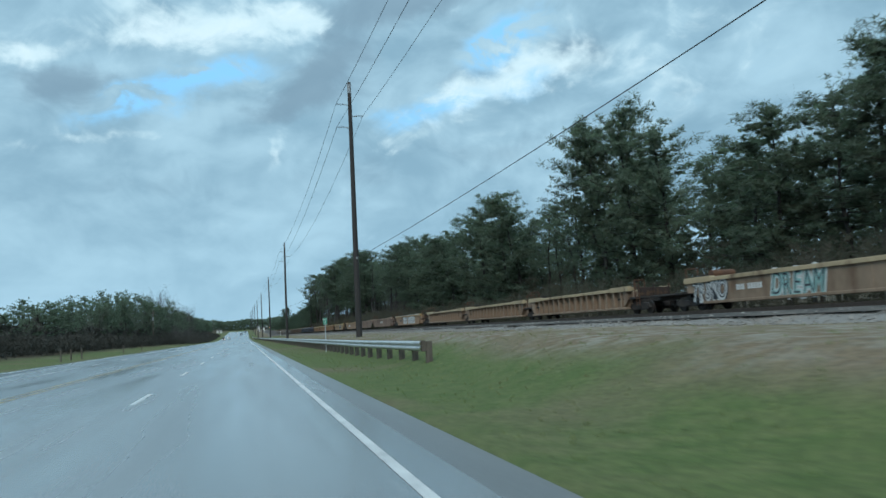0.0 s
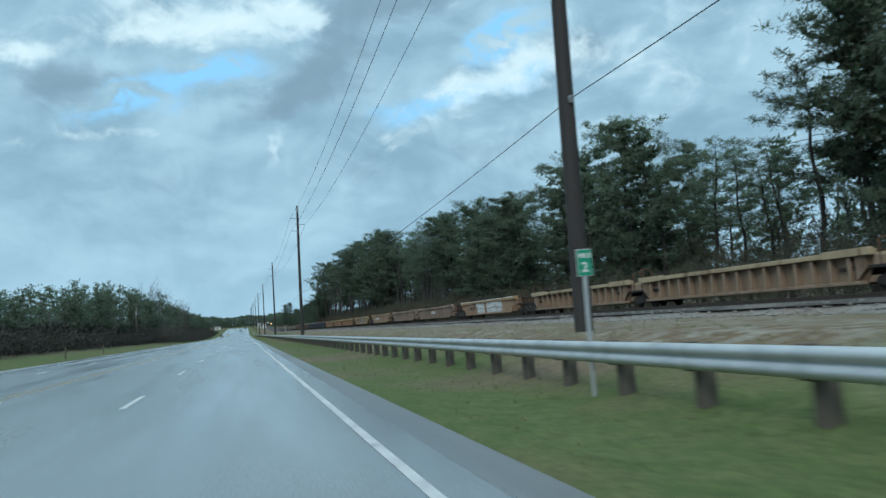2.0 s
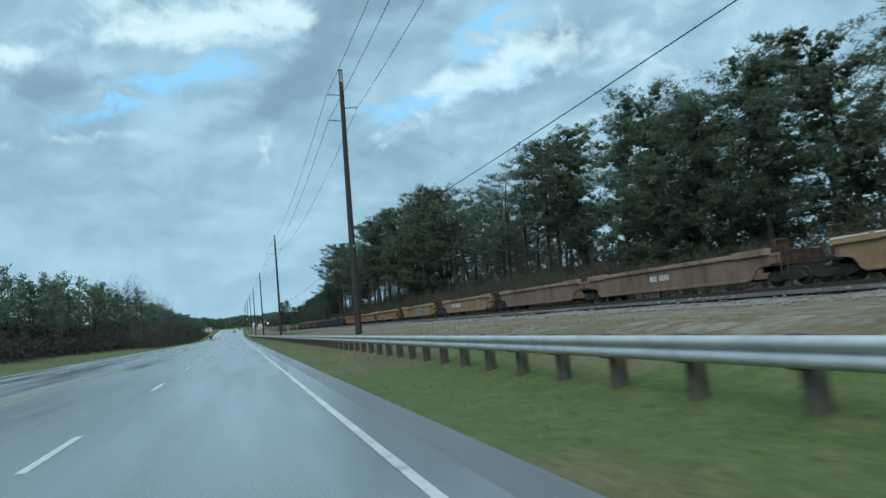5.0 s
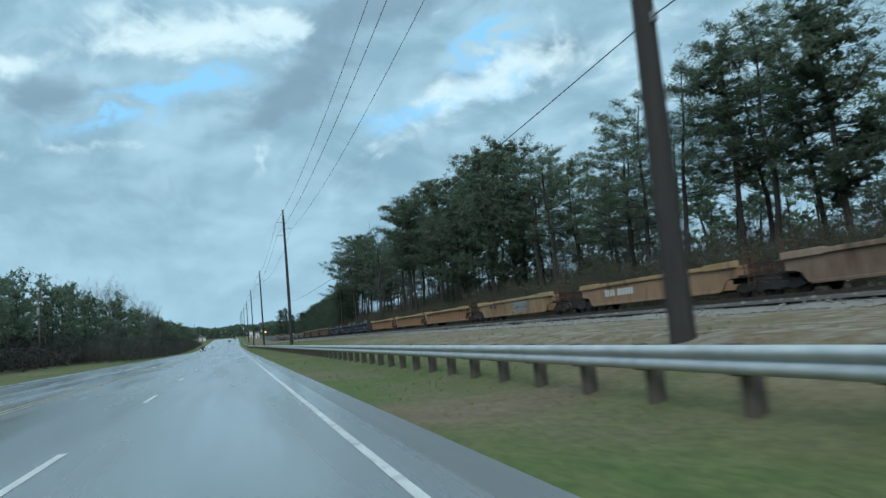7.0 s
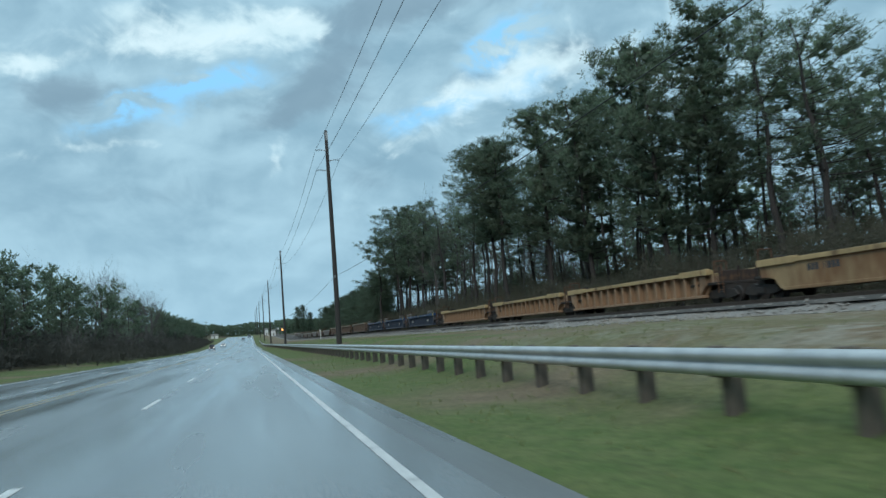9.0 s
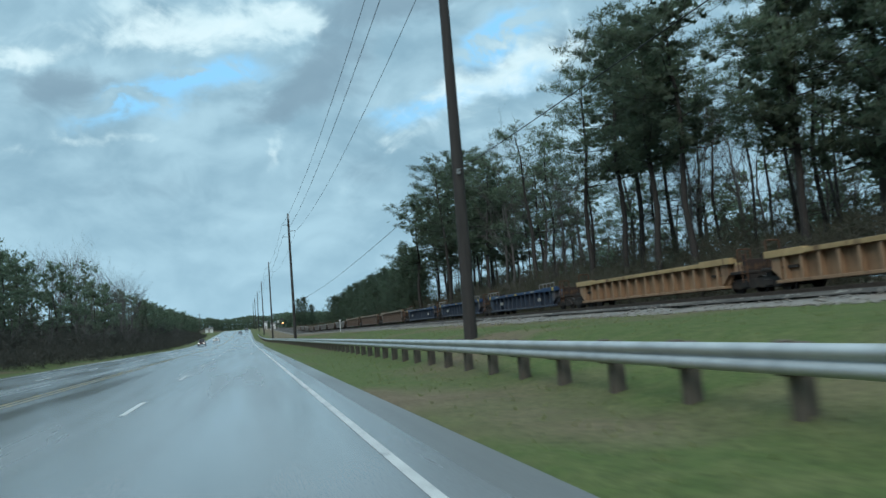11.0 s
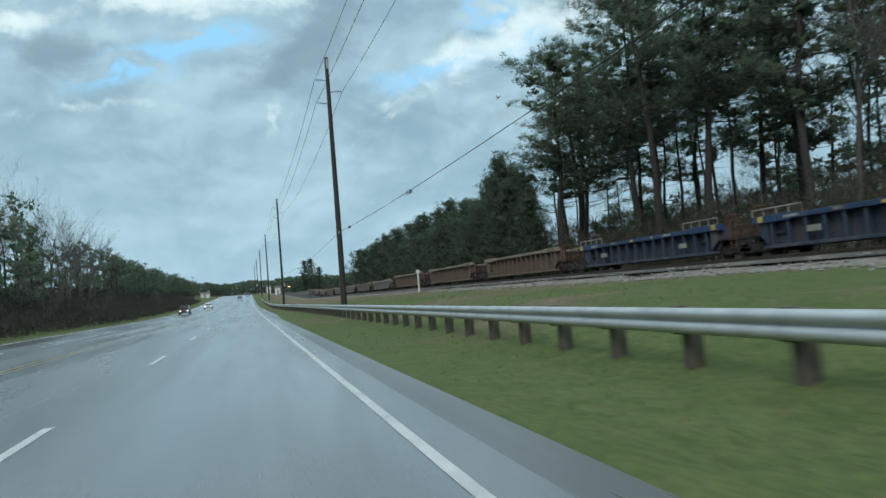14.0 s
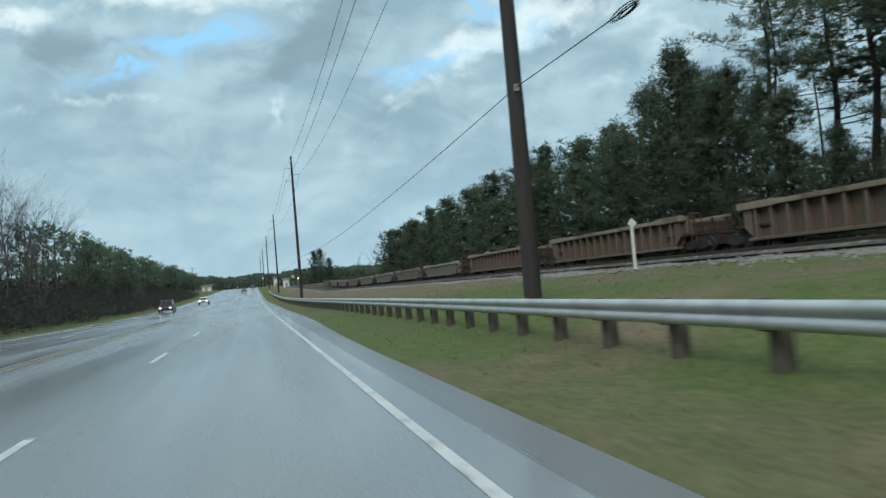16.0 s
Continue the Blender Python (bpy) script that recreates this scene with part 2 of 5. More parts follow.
def leafy(m, share, tint):
    """Lets light through thin leaves."""
    n, l = m.node_tree.nodes, m.node_tree.links
    b = n["Principled BSDF"]
    t = n.new("ShaderNodeBsdfTranslucent")
    mixer = n.new("ShaderNodeMixShader")
    mixer.inputs[0].default_value = share
    src = b.inputs["Base Color"].links[0].from_socket
    g = n.new("ShaderNodeMix")
    g.data_type, g.blend_type = "RGBA", "MULTIPLY"
    g.inputs[0].default_value = 1.0
    l.new(src, g.inputs[6])
    g.inputs[7].default_value = (*tint, 1)
    l.new(g.outputs[2], t.inputs[0])
    l.new(b.outputs[0], mixer.inputs[1])
    l.new(t.outputs[0], mixer.inputs[2])
    out = [x for x in n if x.type == "OUTPUT_MATERIAL"][0]
    l.new(mixer.outputs[0], out.inputs[0])


for leaf in (M_NEEDLE, M_YOUNG):
    leafy(leaf, 0.5, (1.5, 1.6, 1.35))
for leaf in (M_SPRING, M_BRUSH, M_GRASS):
    leafy(leaf, 0.4, (1.4, 1.5, 1.1))


def ground_material():
    m = bpy.data.materials.new("verge_ground")
    m.use_nodes = True
    n, l = m.node_tree.nodes, m.node_tree.links
    b = n["Principled BSDF"]
    b.inputs["Roughness"].default_value = 0.95
    b.inputs["Specular IOR Level"].default_value = 0.2
    t = n.new("ShaderNodeTexCoord")

    def tex(s, detail=6.0):
        x = n.new("ShaderNodeTexNoise")
        l.new(t.outputs["Object"], x.inputs["Vector"])
        x.inputs["Scale"].default_value, x.inputs["Detail"].default_value = s, detail
        return x.outputs[0]

    def mix(f, a, c):
        x = n.new("ShaderNodeMix")
        x.data_type = "RGBA"
        for sock, v in ((x.inputs[0], f), (x.inputs[6], a), (x.inputs[7], c)):
            if isinstance(v, tuple):
                sock.default_value = (*v, 1)
            else:
                l.new(v, sock)
        return x.outputs[2]

    def ramp(v, lo, hi):
        x = n.new("ShaderNodeMapRange")
        l.new(v, x.inputs[0])
        x.inputs[1].default_value, x.inputs[2].default_value = lo, hi
        return x.outputs[0]

    green = mix(ramp(tex(1.8), 0.35, 0.7), (0.074, 0.104, 0.032), (0.108, 0.124, 0.048))
    straw = mix(ramp(tex(1.1), 0.35, 0.7), (0.168, 0.130, 0.086), (0.122, 0.094, 0.062))
    s = n.new("ShaderNodeSeparateXYZ")
    l.new(t.outputs["Object"], s.inputs[0])

    def calc(op, a, c):
        x = n.new("ShaderNodeMath")
        x.operation = op
        for sock, v in zip(x.inputs, (a, c)):
            if isinstance(v, (int, float)):
                sock.default_value = v
            else:
                l.new(v, sock)
        return x.outputs[0]

    # the strip below the ballast is drier and stonier at the near end of the road
    dry = calc("MULTIPLY", ramp(s.outputs[1], 215.0, 140.0), ramp(s.outputs[0], 5.5, 8.5))
    bank = calc("MULTIPLY", ramp(s.outputs[0], 10.0, 13.0), 0.12)
    bank = calc("ADD", bank, calc("MULTIPLY", calc("MULTIPLY", ramp(s.outputs[1], 325.0, 360.0), ramp(s.outputs[0], 6.0, 9.0)), 0.26))
    c = mix(ramp(calc("ADD", tex(0.11), calc("ADD", calc("MULTIPLY", dry, 0.22), bank)), 0.50, 0.66), green, straw)
    # rubble spilled from the ballast over bare brown earth at the near end
    rubble = mix(ramp(tex(2.2, 8.0), 0.42, 0.60), (0.150, 0.106, 0.068), (0.250, 0.226, 0.190))
    rubble = mix(ramp(tex(0.35), 0.50, 0.66), rubble, (0.150, 0.120, 0.072))
    strewn = calc("MULTIPLY", ramp(calc("ADD", s.outputs[1], calc("MULTIPLY", tex(0.05), 60.0)), 236.0, 205.0), ramp(calc("ADD", s.outputs[0], calc("MULTIPLY", tex(0.3), 5.0)), 8.8, 11.0))
    c = mix(strewn, c, rubble)
    # bare winter litter under the woods, from about 27 m on either side
    ab = n.new("ShaderNodeMath")
    ab.operation = "ABSOLUTE"
    l.new(s.outputs[0], ab.inputs[0])
    ad = n.new("ShaderNodeMath")
    ad.operation = "ADD"
    l.new(ab.outputs[0], ad.inputs[0])
    mu = n.new("ShaderNodeMath")
    mu.operation = "MULTIPLY"
    l.new(tex(0.2), mu.inputs[0])
    mu.inputs[1].default_value = 8.0
    l.new(mu.outputs[0], ad.inputs[1])
    c = mix(ramp(ad.outputs[0], 27.0, 33.0), c, (0.075, 0.058, 0.038))
    f = ramp(tex(9.0, 3.0), 0.3, 0.75)
    d = n.new("ShaderNodeMix")
    d.data_type, d.blend_type = "RGBA", "MULTIPLY"
    d.inputs[0].default_value = 1.0
    l.new(c, d.inputs[6])
    l.new(mix(f, (1.15, 1.15, 1.1), (0.6, 0.62, 0.6)), d.inputs[7])
    l.new(d.outputs[2], b.inputs["Base Color"])
    bp = n.new("ShaderNodeBump")
    bp.inputs["Strength"].default_value, bp.inputs["Distance"].default_value = 0.8, 0.06
    l.new(tex(14.0, 4.0), bp.inputs["Height"])
    l.new(bp.outputs[0], b.inputs["Normal"])
    return m


M_GROUND = ground_material()


def paint(name, colour, rust=(0.10, 0.055, 0.03), rough=0.6, lo=0.5, hi=0.75):
    return material(name, colour, tuple(c * 0.72 for c in colour), rough=rough, scale=0.5, fine_scale=6, amount=0.35, bump=0.15, bump_scale=12,
                    stain=rust, stain_scale=0.9, stain_lo=lo, stain_hi=hi, stretch=(1, 1, 0.35))


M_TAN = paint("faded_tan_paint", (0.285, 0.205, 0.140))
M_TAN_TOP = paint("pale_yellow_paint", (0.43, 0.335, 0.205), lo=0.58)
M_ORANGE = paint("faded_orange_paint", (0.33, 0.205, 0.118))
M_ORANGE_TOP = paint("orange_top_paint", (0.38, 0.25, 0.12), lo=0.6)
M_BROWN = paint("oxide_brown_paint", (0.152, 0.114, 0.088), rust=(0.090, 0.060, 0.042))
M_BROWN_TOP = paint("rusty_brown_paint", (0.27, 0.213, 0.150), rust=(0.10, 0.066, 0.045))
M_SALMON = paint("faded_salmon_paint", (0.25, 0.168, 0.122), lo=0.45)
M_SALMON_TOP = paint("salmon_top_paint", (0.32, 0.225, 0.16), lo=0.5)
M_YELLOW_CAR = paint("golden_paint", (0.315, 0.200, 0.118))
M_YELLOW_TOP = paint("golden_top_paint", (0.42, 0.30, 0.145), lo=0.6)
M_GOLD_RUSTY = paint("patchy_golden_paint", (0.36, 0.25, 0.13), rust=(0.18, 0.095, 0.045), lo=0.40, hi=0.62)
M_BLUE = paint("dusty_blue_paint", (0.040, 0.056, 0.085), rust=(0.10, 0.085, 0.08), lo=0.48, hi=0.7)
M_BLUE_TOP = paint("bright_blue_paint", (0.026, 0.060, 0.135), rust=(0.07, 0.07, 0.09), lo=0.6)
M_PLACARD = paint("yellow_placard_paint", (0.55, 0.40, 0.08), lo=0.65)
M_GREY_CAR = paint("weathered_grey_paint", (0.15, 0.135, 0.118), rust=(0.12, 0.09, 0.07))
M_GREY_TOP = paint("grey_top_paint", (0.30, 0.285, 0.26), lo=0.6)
M_BLACK = material("black_steel", (0.022, 0.020, 0.019), (0.045, 0.035, 0.028), rough=0.8, scale=2)
M_RUST = material("rusty_steel", (0.13, 0.062, 0.032), (0.07, 0.04, 0.028), rough=0.9, scale=3)
M_DARKRUST = material("dark_rust", (0.045, 0.030, 0.024), (0.028, 0.023, 0.020), rough=0.9, scale=2, stain=(0.10, 0.055, 0.03), stain_scale=2)
M_WHITE = material("white_paint", (0.74, 0.74, 0.72), (0.6, 0.6, 0.58), rough=0.5, scale=2, amount=0.2, stain=(0.4, 0.37, 0.32), stain_lo=0.6)
M_TEAL = material("teal_spray_paint", (0.22, 0.42, 0.40), (0.35, 0.50, 0.47), rough=0.6, scale=1.2, amount=0.2, bump=0)
M_SPRAY = material("white_spray_paint", (0.62, 0.63, 0.62), (0.48, 0.49, 0.48), rough=0.6, scale=1.5, amount=0.25, bump=0)
M_DARKSPRAY = material("dark_spray_paint", (0.05, 0.06, 0.07), rough=0.6, bump=0)
M_GREEN_SIGN = material("green_sign_sheeting", (0.010, 0.26, 0.15), (0.012, 0.22, 0.13), rough=0.4, scale=5, amount=0.1, bump=0)
M_AMBER = bpy.data.materials.new("amber_lamp")
M_AMBER.use_nodes = True
M_AMBER.node_tree.nodes["Principled BSDF"].inputs["Emission Color"].default_value = (1.0, 0.35, 0.05, 1)
M_AMBER.node_tree.nodes["Principled BSDF"].inputs["Emission Strength"].default_value = 6.0
M_LAMP = bpy.data.materials.new("head_lamp")
M_LAMP.use_nodes = True
M_LAMP.node_tree.nodes["Principled BSDF"].inputs["Emission Color"].default_value = (1.0, 0.95, 0.85, 1)
M_LAMP.node_tree.nodes["Principled BSDF"].inputs["Emission Strength"].default_value = 1.6
M_GLASS = material("car_glass", (0.02, 0.024, 0.028), rough=0.08, bump=0, amount=0.1, spec=0.6)
M_TYRE = material("tyre_rubber", (0.018, 0.018, 0.018), rough=0.85, bump=0)
M_RIM = material("wheel_rim", (0.45, 0.46, 0.47), rough=0.3, metal=0.8, bump=0)
M_MAROON = material("dark_car_paint", (0.07, 0.045, 0.045), rough=0.25, amount=0.1, bump=0, scale=1)
M_CARWHITE = material("white_car_paint", (0.72, 0.73, 0.73), rough=0.25, amount=0.08, bump=0, scale=1)
M_CARGREY = material("grey_car_paint", (0.12, 0.13, 0.14), rough=0.25, amount=0.1, bump=0, scale=1)


# ---------------------------------------------------------------- mesh helpers
def mesh_from(name, bm, *mats, smooth=False):
    me = bpy.data.meshes.new(name)
    bm.to_mesh(me)
    bm.free()
    for m in mats:
        me.materials.append(m)
    if smooth:
        me.polygons.foreach_set("use_smooth", [True] * len(me.polygons))
    return me


def part(name, bm, mat, parent, label="", smooth=False):
    """Links a bmesh as one mesh object under a thing or a part."""
    ob = new(name, mesh_from(name, bm, mat, smooth=smooth))
    ob.parent = parent
    return tagged(ob, label) if label else ob


def piece(name, me, parent, at=(0, 0, 0), turn=0.0):
    """A part that shares its mesh with others."""
    ob = new(name, me)
    ob.parent = parent
    ob.location = at
    ob.rotation_euler[2] = turn
    return ob


def thing(name, label, category, group="", at=(0, 0, 0), turn=0.0):
    ob = new(name)
    ob.empty_display_size = 0.2
    ob.location = at
    ob.rotation_euler[2] = turn
    return tagged(ob, label, category, group)


def box(bm, lo, hi, bevel=0.0):
    """Adds a box between two corners."""
    size = [b - a for a, b in zip(lo, hi)]
    mid = [(a + b) / 2 for a, b in zip(lo, hi)]
    r = bmesh.ops.create_cube(bm, size=1, matrix=Matrix.Translation(mid) @ Matrix.Diagonal((*size, 1)))
    if bevel:
        edges = list({e for v in r["verts"] for e in v.link_edges})
        bmesh.ops.bevel(bm, geom=edges, offset=bevel, segments=1, affect="EDGES")
    return bm


def rod(bm, a, b, r0, r1=None, sides=6):
    """Adds a round bar from a to b, tapering from r0 to r1."""
    a, b = Vector(a), Vector(b)
    r1 = r0 if r1 is None else r1
    d = b - a
    q = d.to_track_quat("Z", "Y").to_matrix().to_4x4()
    bmesh.ops.create_cone(bm, cap_ends=True, segments=sides, radius1=r0, radius2=r1, depth=d.length,
                          matrix=Matrix.Translation((a + b) / 2) @ q)
    return bm


def bent(bm, points, r, sides=6):
    """Adds one continuous round bar that follows the points."""
    pts = [Vector(p) for p in points]
    prev = None
    for i, p in enumerate(pts):
        a = (pts[min(i + 1, len(pts) - 1)] - pts[max(i - 1, 0)]).normalized()
        u = a.cross(Vector((0.31, 0.87, 0.17))).normalized()
        w = a.cross(u)
        ring = [bm.verts.new(p + (u * math.cos(t) + w * math.sin(t)) * r) for t in (2 * math.pi * k / sides for k in range(sides))]
        if prev:
            for k in range(sides):
                bm.faces.new((prev[k], prev[(k + 1) % sides], ring[(k + 1) % sides], ring[k]))
        prev = ring
    return bm


def prism(bm, outline, x0, x1):
    """Adds an outline of (y, z) points, drawn out from x0 to x1."""
    a = [bm.verts.new((x0, y, z)) for y, z in outline]
    b = [bm.verts.new((x1, y, z)) for y, z in outline]
    bm.faces.new(a)
    bm.faces.new(list(reversed(b)))
    for i in range(len(a)):
        j = (i + 1) % len(a)
        bm.faces.new((a[j], a[i], b[i], b[j]))
    bmesh.ops.recalc_face_normals(bm, faces=bm.faces[:])
    return bm


def letters(name, text, size, mat, parent, at, rot, thick=0.004, bold=0.0, slant=0.0, label=""):
    """Flat lettering in the built-in font, as a mesh."""
    cu = bpy.data.curves.new(name, "FONT")
    cu.body, cu.size, cu.extrude, cu.offset, cu.shear = text, size, thick, bold, slant
    cu.align_x, cu.align_y = "CENTER", "CENTER"
    tmp = bpy.data.objects.new(name, cu)
    me = bpy.data.meshes.new_from_object(tmp)
    bpy.data.objects.remove(tmp)
    me.materials.clear()
    me.materials.append(mat)
    ob = new(name, me)
    ob.parent = parent
    ob.matrix_basis = pose(*at, *rot)
    return tagged(ob, label) if label else ob


def soup(name, verts, faces, mat, smooth=False):
    me = bpy.data.meshes.new(name)
    me.from_pydata(verts, [], faces)
    me.materials.append(mat)
    if smooth:
        me.polygons.foreach_set("use_smooth", [True] * len(me.polygons))
    return me


# ---------------------------------------------------------------- the lie of the land
def ease(v, lo, hi):
    u = min(1.0, max(0.0, (v - lo) / (hi - lo)))
    return u * u * (3 - 2 * u)


def road_z(y):
    """The road runs level, then climbs gently and levels out on a far crest."""
    if y < 360:
        return 0.0
    if y < 500:
        return 0.5 * 0.025 / 140 * (y - 360) ** 2
    if y < 660:
        return 1.75 + 0.025 * (y - 500)
    return 5.75 + 0.025 * 100 * (1 - math.exp(-(y - 660) / 100))


def rail_z(y):
    """Top of the rails."""
    return 1.28 + 0.0013 * (y - 60) + max(0.0, road_z(y) - 1.2) * 0.8


def side_x(y):
    """The near side of the standing train."""
    return 24.1 - 0.0062 * (y - 60)


TRACK_TURN = math.atan(0.0062)


def ground_z(x, y):
    base = road_z(y)
    if x > 0:
        z = base - 0.06 * ease(x, 2.2, 3.2) + 0.88 * ease(x, 4.4, 8.6)
        bed = side_x(y) - 7.2
        z += (rail_z(y) - 0.55 - z) * ease(x, bed - 6.5, bed + 0.5)
        z += 0.6 * ease(x, 29, 40)
    else:
        z = base - 0.10 * ease(-x, 14.4, 16.0) + 0.5 * ease(-x, 18, 30) + 3.0 * ease(-x, 30, 60) * ease(y, 250, 380)
    far = ease(abs(x), 60, 400) * 6 + ease(y, 900, 1600) * 12
    n = noise.noise(Vector((x * 0.13, y * 0.09, 0.0))) * 0.16 * ease(abs(x + 6.0), 9.5, 17.0)
    return z + n + far


xs = sorted({*np.arange(-30, 48, 1.0), *np.arange(-80, -30, 5.0), *np.arange(50, 110, 6.0), -3000, -1500, -700, -350, -180, -110, 140, 200, 350, 700, 1500, 3000,
             2.4, 3.4, 4.5, -14.3, -15.4})
ys = sorted({*np.arange(-60, 520, 4.0), *np.arange(520, 1000, 15.0), *np.arange(1000, 1700, 70.0), -400, -150, 2000, 2800, 4200})
verts, faces = [], []
for y in ys:
    for x in xs:
        verts.append((x, y, ground_z(x, y) - (0.12 if -14.1 < x < 2.3 else 0.0)))
W = len(xs)
for j in range(len(ys) - 1):
    for i in range(W - 1):
        k = j * W + i
        faces.append((k, k + 1, k + W + 1, k + W))
ground = new("ground", soup("ground", verts, faces, M_GROUND, smooth=True))
tagged(ground, "grassy verge and bare woodland ground beside the road", "ground", kind="structure")


def ribbon(name, x0, x1, y0, y1, lift, mat, step=6.0, thick=0.0):
    """A strip along the road, laid on its surface; x0 and x1 may be functions of y."""
    f0 = x0 if callable(x0) else (lambda y, v=x0: v)
    f1 = x1 if callable(x1) else (lambda y, v=x1: v)
    n = max(1, int((y1 - y0) / step))
    v, f = [], []
    for i in range(n + 1):
        y = y0 + (y1 - y0) * i / n
        z = road_z(y) + lift
        v += [(f0(y), y, z), (f1(y), y, z)]
        if thick:
            v += [(f0(y), y, z - thick), (f1(y), y, z - thick)]
    s = 4 if thick else 2
    for i in range(n):
        k = i * s
        f.append((k, k + 1, k + s + 1, k + s))
        if thick:
            f += [(k + 1, k + 3, k + s + 3, k + s + 1), (k, k + s, k + s + 2, k + 2)]
    return new(name, soup(name, v, f, mat))


def paved_edge(y):
    """Right edge of the pavement, wider where a turning lane opens."""
    return 2.25 + 0.45 * ease(y, 318, 345) * (1 - ease(y, 395, 430))


tagged(ribbon("road", -14.2, 1.75, -60, 1500, 0.0, M_ROAD, thick=0.25), "wide wet asphalt highway with worn lanes", "road", kind="structure")
tagged(ribbon("shoulder", 1.75, paved_edge, -60, 1000, -0.004, M_SHOULDER, thick=0.25), "narrow wet paved shoulder along the road", "road", kind="structure")
tagged(ribbon("edge_line", 1.23, 1.34, -60, 1000, 0.004, M_PAINT), "worn white edge line on wet asphalt", "road marking", kind="structure")
tagged(ribbon("edge_line", -13.6, -13.46, -60, 1000, 0.004, M_PAINT), "worn white edge line on wet asphalt", "road marking", kind="structure")
for cx in (-3.55, -3.85):
    tagged(ribbon("centre_line", cx - 2.4, cx - 2.28, -60, 1000, 0.004, M_YELLOW),
           "faded yellow centre line on wet asphalt", "road marking", kind="structure")
dash = soup("lane_dash", [(-0.06, 0, 0), (0.06, 0, 0), (0.06, 3.0, 0), (-0.06, 3.0, 0)], [(0, 1, 2, 3)], M_PAINT)
for k in range(52):
    y = -20 + 12.2 * k
    for lane in (-2.3, -9.8):
        if y > 350:
            continue
        ob = new("lane_dash", dash)
        ob.location = (lane, y, 0.004)
        tagged(ob, "worn white broken lane line on wet asphalt", "road marking", "lane lines", "structure")

# ---------------------------------------------------------------- railway
def bed_profile(y):
    """Cross section of the ballast: (x, z) pairs."""
    s, r = side_x(y), rail_z(y)
    return [(s - 8.3, r - 1.0), (s - 6.2, r - 0.62), (s - 5.2, r - 0.22), (s - 0.2, r - 0.24), (s + 3.6, r - 0.2), (s + 4.6, r - 0.5), (s + 6.0, r - 1.0)]


v, f = [], []
rows_y = [*np.arange(-60, 520, 2.0), *np.arange(520, 1200, 20.0)]
for y in rows_y:
    for i, (x, z) in enumerate(bed_profile(y)):
        rough = noise.noise(Vector((x * 0.9, y * 0.5, 3.0))) * (0.10 if i in (0, 1, 5, 6) else 0.03)
        v.append((x + noise.noise(Vector((y * 0.25, i * 3.1, 0))) * (0.6 if i == 0 else 0.05), y, z + rough))
for j in range(len(rows_y) - 1):
    for i in range(6):
        k = j * 7 + i
        f.append((k, k + 1, k + 8, k + 7))
tagged(new("ballast_bed", soup("ballast_bed", v, f, M_BALLAST, smooth=True)), "pale grey gravel ballast bed under two tracks", "ballast", kind="structure")


# darker gravel sheet laid over the ballast along both tracks
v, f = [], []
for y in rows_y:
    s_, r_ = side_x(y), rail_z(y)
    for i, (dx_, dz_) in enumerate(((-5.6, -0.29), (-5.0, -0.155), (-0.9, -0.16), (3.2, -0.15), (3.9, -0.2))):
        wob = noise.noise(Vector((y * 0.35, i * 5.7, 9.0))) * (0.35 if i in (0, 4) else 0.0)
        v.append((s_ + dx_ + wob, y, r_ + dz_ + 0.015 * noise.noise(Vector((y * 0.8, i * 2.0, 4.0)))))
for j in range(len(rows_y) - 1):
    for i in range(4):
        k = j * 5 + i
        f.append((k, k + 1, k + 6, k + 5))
tagged(new("track_bed", soup("track_bed", v, f, M_BED, smooth=True)), "dark gravel between and around the rails", "ballast", kind="structure")


def strip_box(verts, faces, xa, xb, za, zb, y0, y1, n):
    """A long bar that follows the tracks; xa, xb from the train's side, za, zb from the rail top."""
    k0 = len(verts)
    for i in range(n + 1):
        y = y0 + (y1 - y0) * i / n
        s, r = side_x(y), rail_z(y)
        verts += [(s + xa, y, r + za), (s + xb, y, r + za), (s + xb, y, r + zb), (s + xa, y, r + zb)]
    for i in range(n):
        k = k0 + i * 4
        for a, b in ((0, 1), (1, 2), (2, 3), (3, 0)):
            faces.append((k + a, k + b, k + 4 + b, k + 4 + a))


for centre, what in ((-2.9, "empty"), (1.5, "occupied")):
    track = thing("railway_track", "rusty steel rails of the %s track on dark ties" % what, "railway track", "tracks")
    for off in (-0.75, 0.75):
        v, f = [], []
        strip_box(v, f, centre + off - 0.035, centre + off + 0.035, -0.05, 0.0, -60, 900, 120)
        strip_box(v, f, centre + off - 0.012, centre + off + 0.012, -0.14, -0.05, -60, 900, 120)
        strip_box(v, f, centre + off - 0.07, centre + off + 0.07, -0.17, -0.14, -60, 900, 120)
        ob = new("rail", soup("rail", v, f, M_RAIL))
        ob.parent = track
    v, f = [], []
    for k in range(1500):
        y = -40 + 0.56 * k
        s, r = side_x(y), rail_z(y) - 0.17
        b = len(v)
        x0, x1 = s + centre - 1.3, s + centre + 1.3
        v += [(x0, y, r - 0.1), (x1, y, r - 0.1), (x1, y + 0.23, r - 0.1), (x0, y + 0.23, r - 0.1), (x0, y, r), (x1, y, r), (x1, y + 0.23, r), (x0, y + 0.23, r)]
        f += [(b + 4, b + 5, b + 6, b + 7), (b, b + 1, b + 5, b + 4), (b + 1, b + 2, b + 6, b + 5), (b + 2, b + 3, b + 7, b + 6), (b + 3, b, b + 4, b + 7)]
    ob = new("ties", soup("ties", v, f, M_TIE))
    ob.parent = track
    tagged(ob, "dark timber ties", kind="stuff")

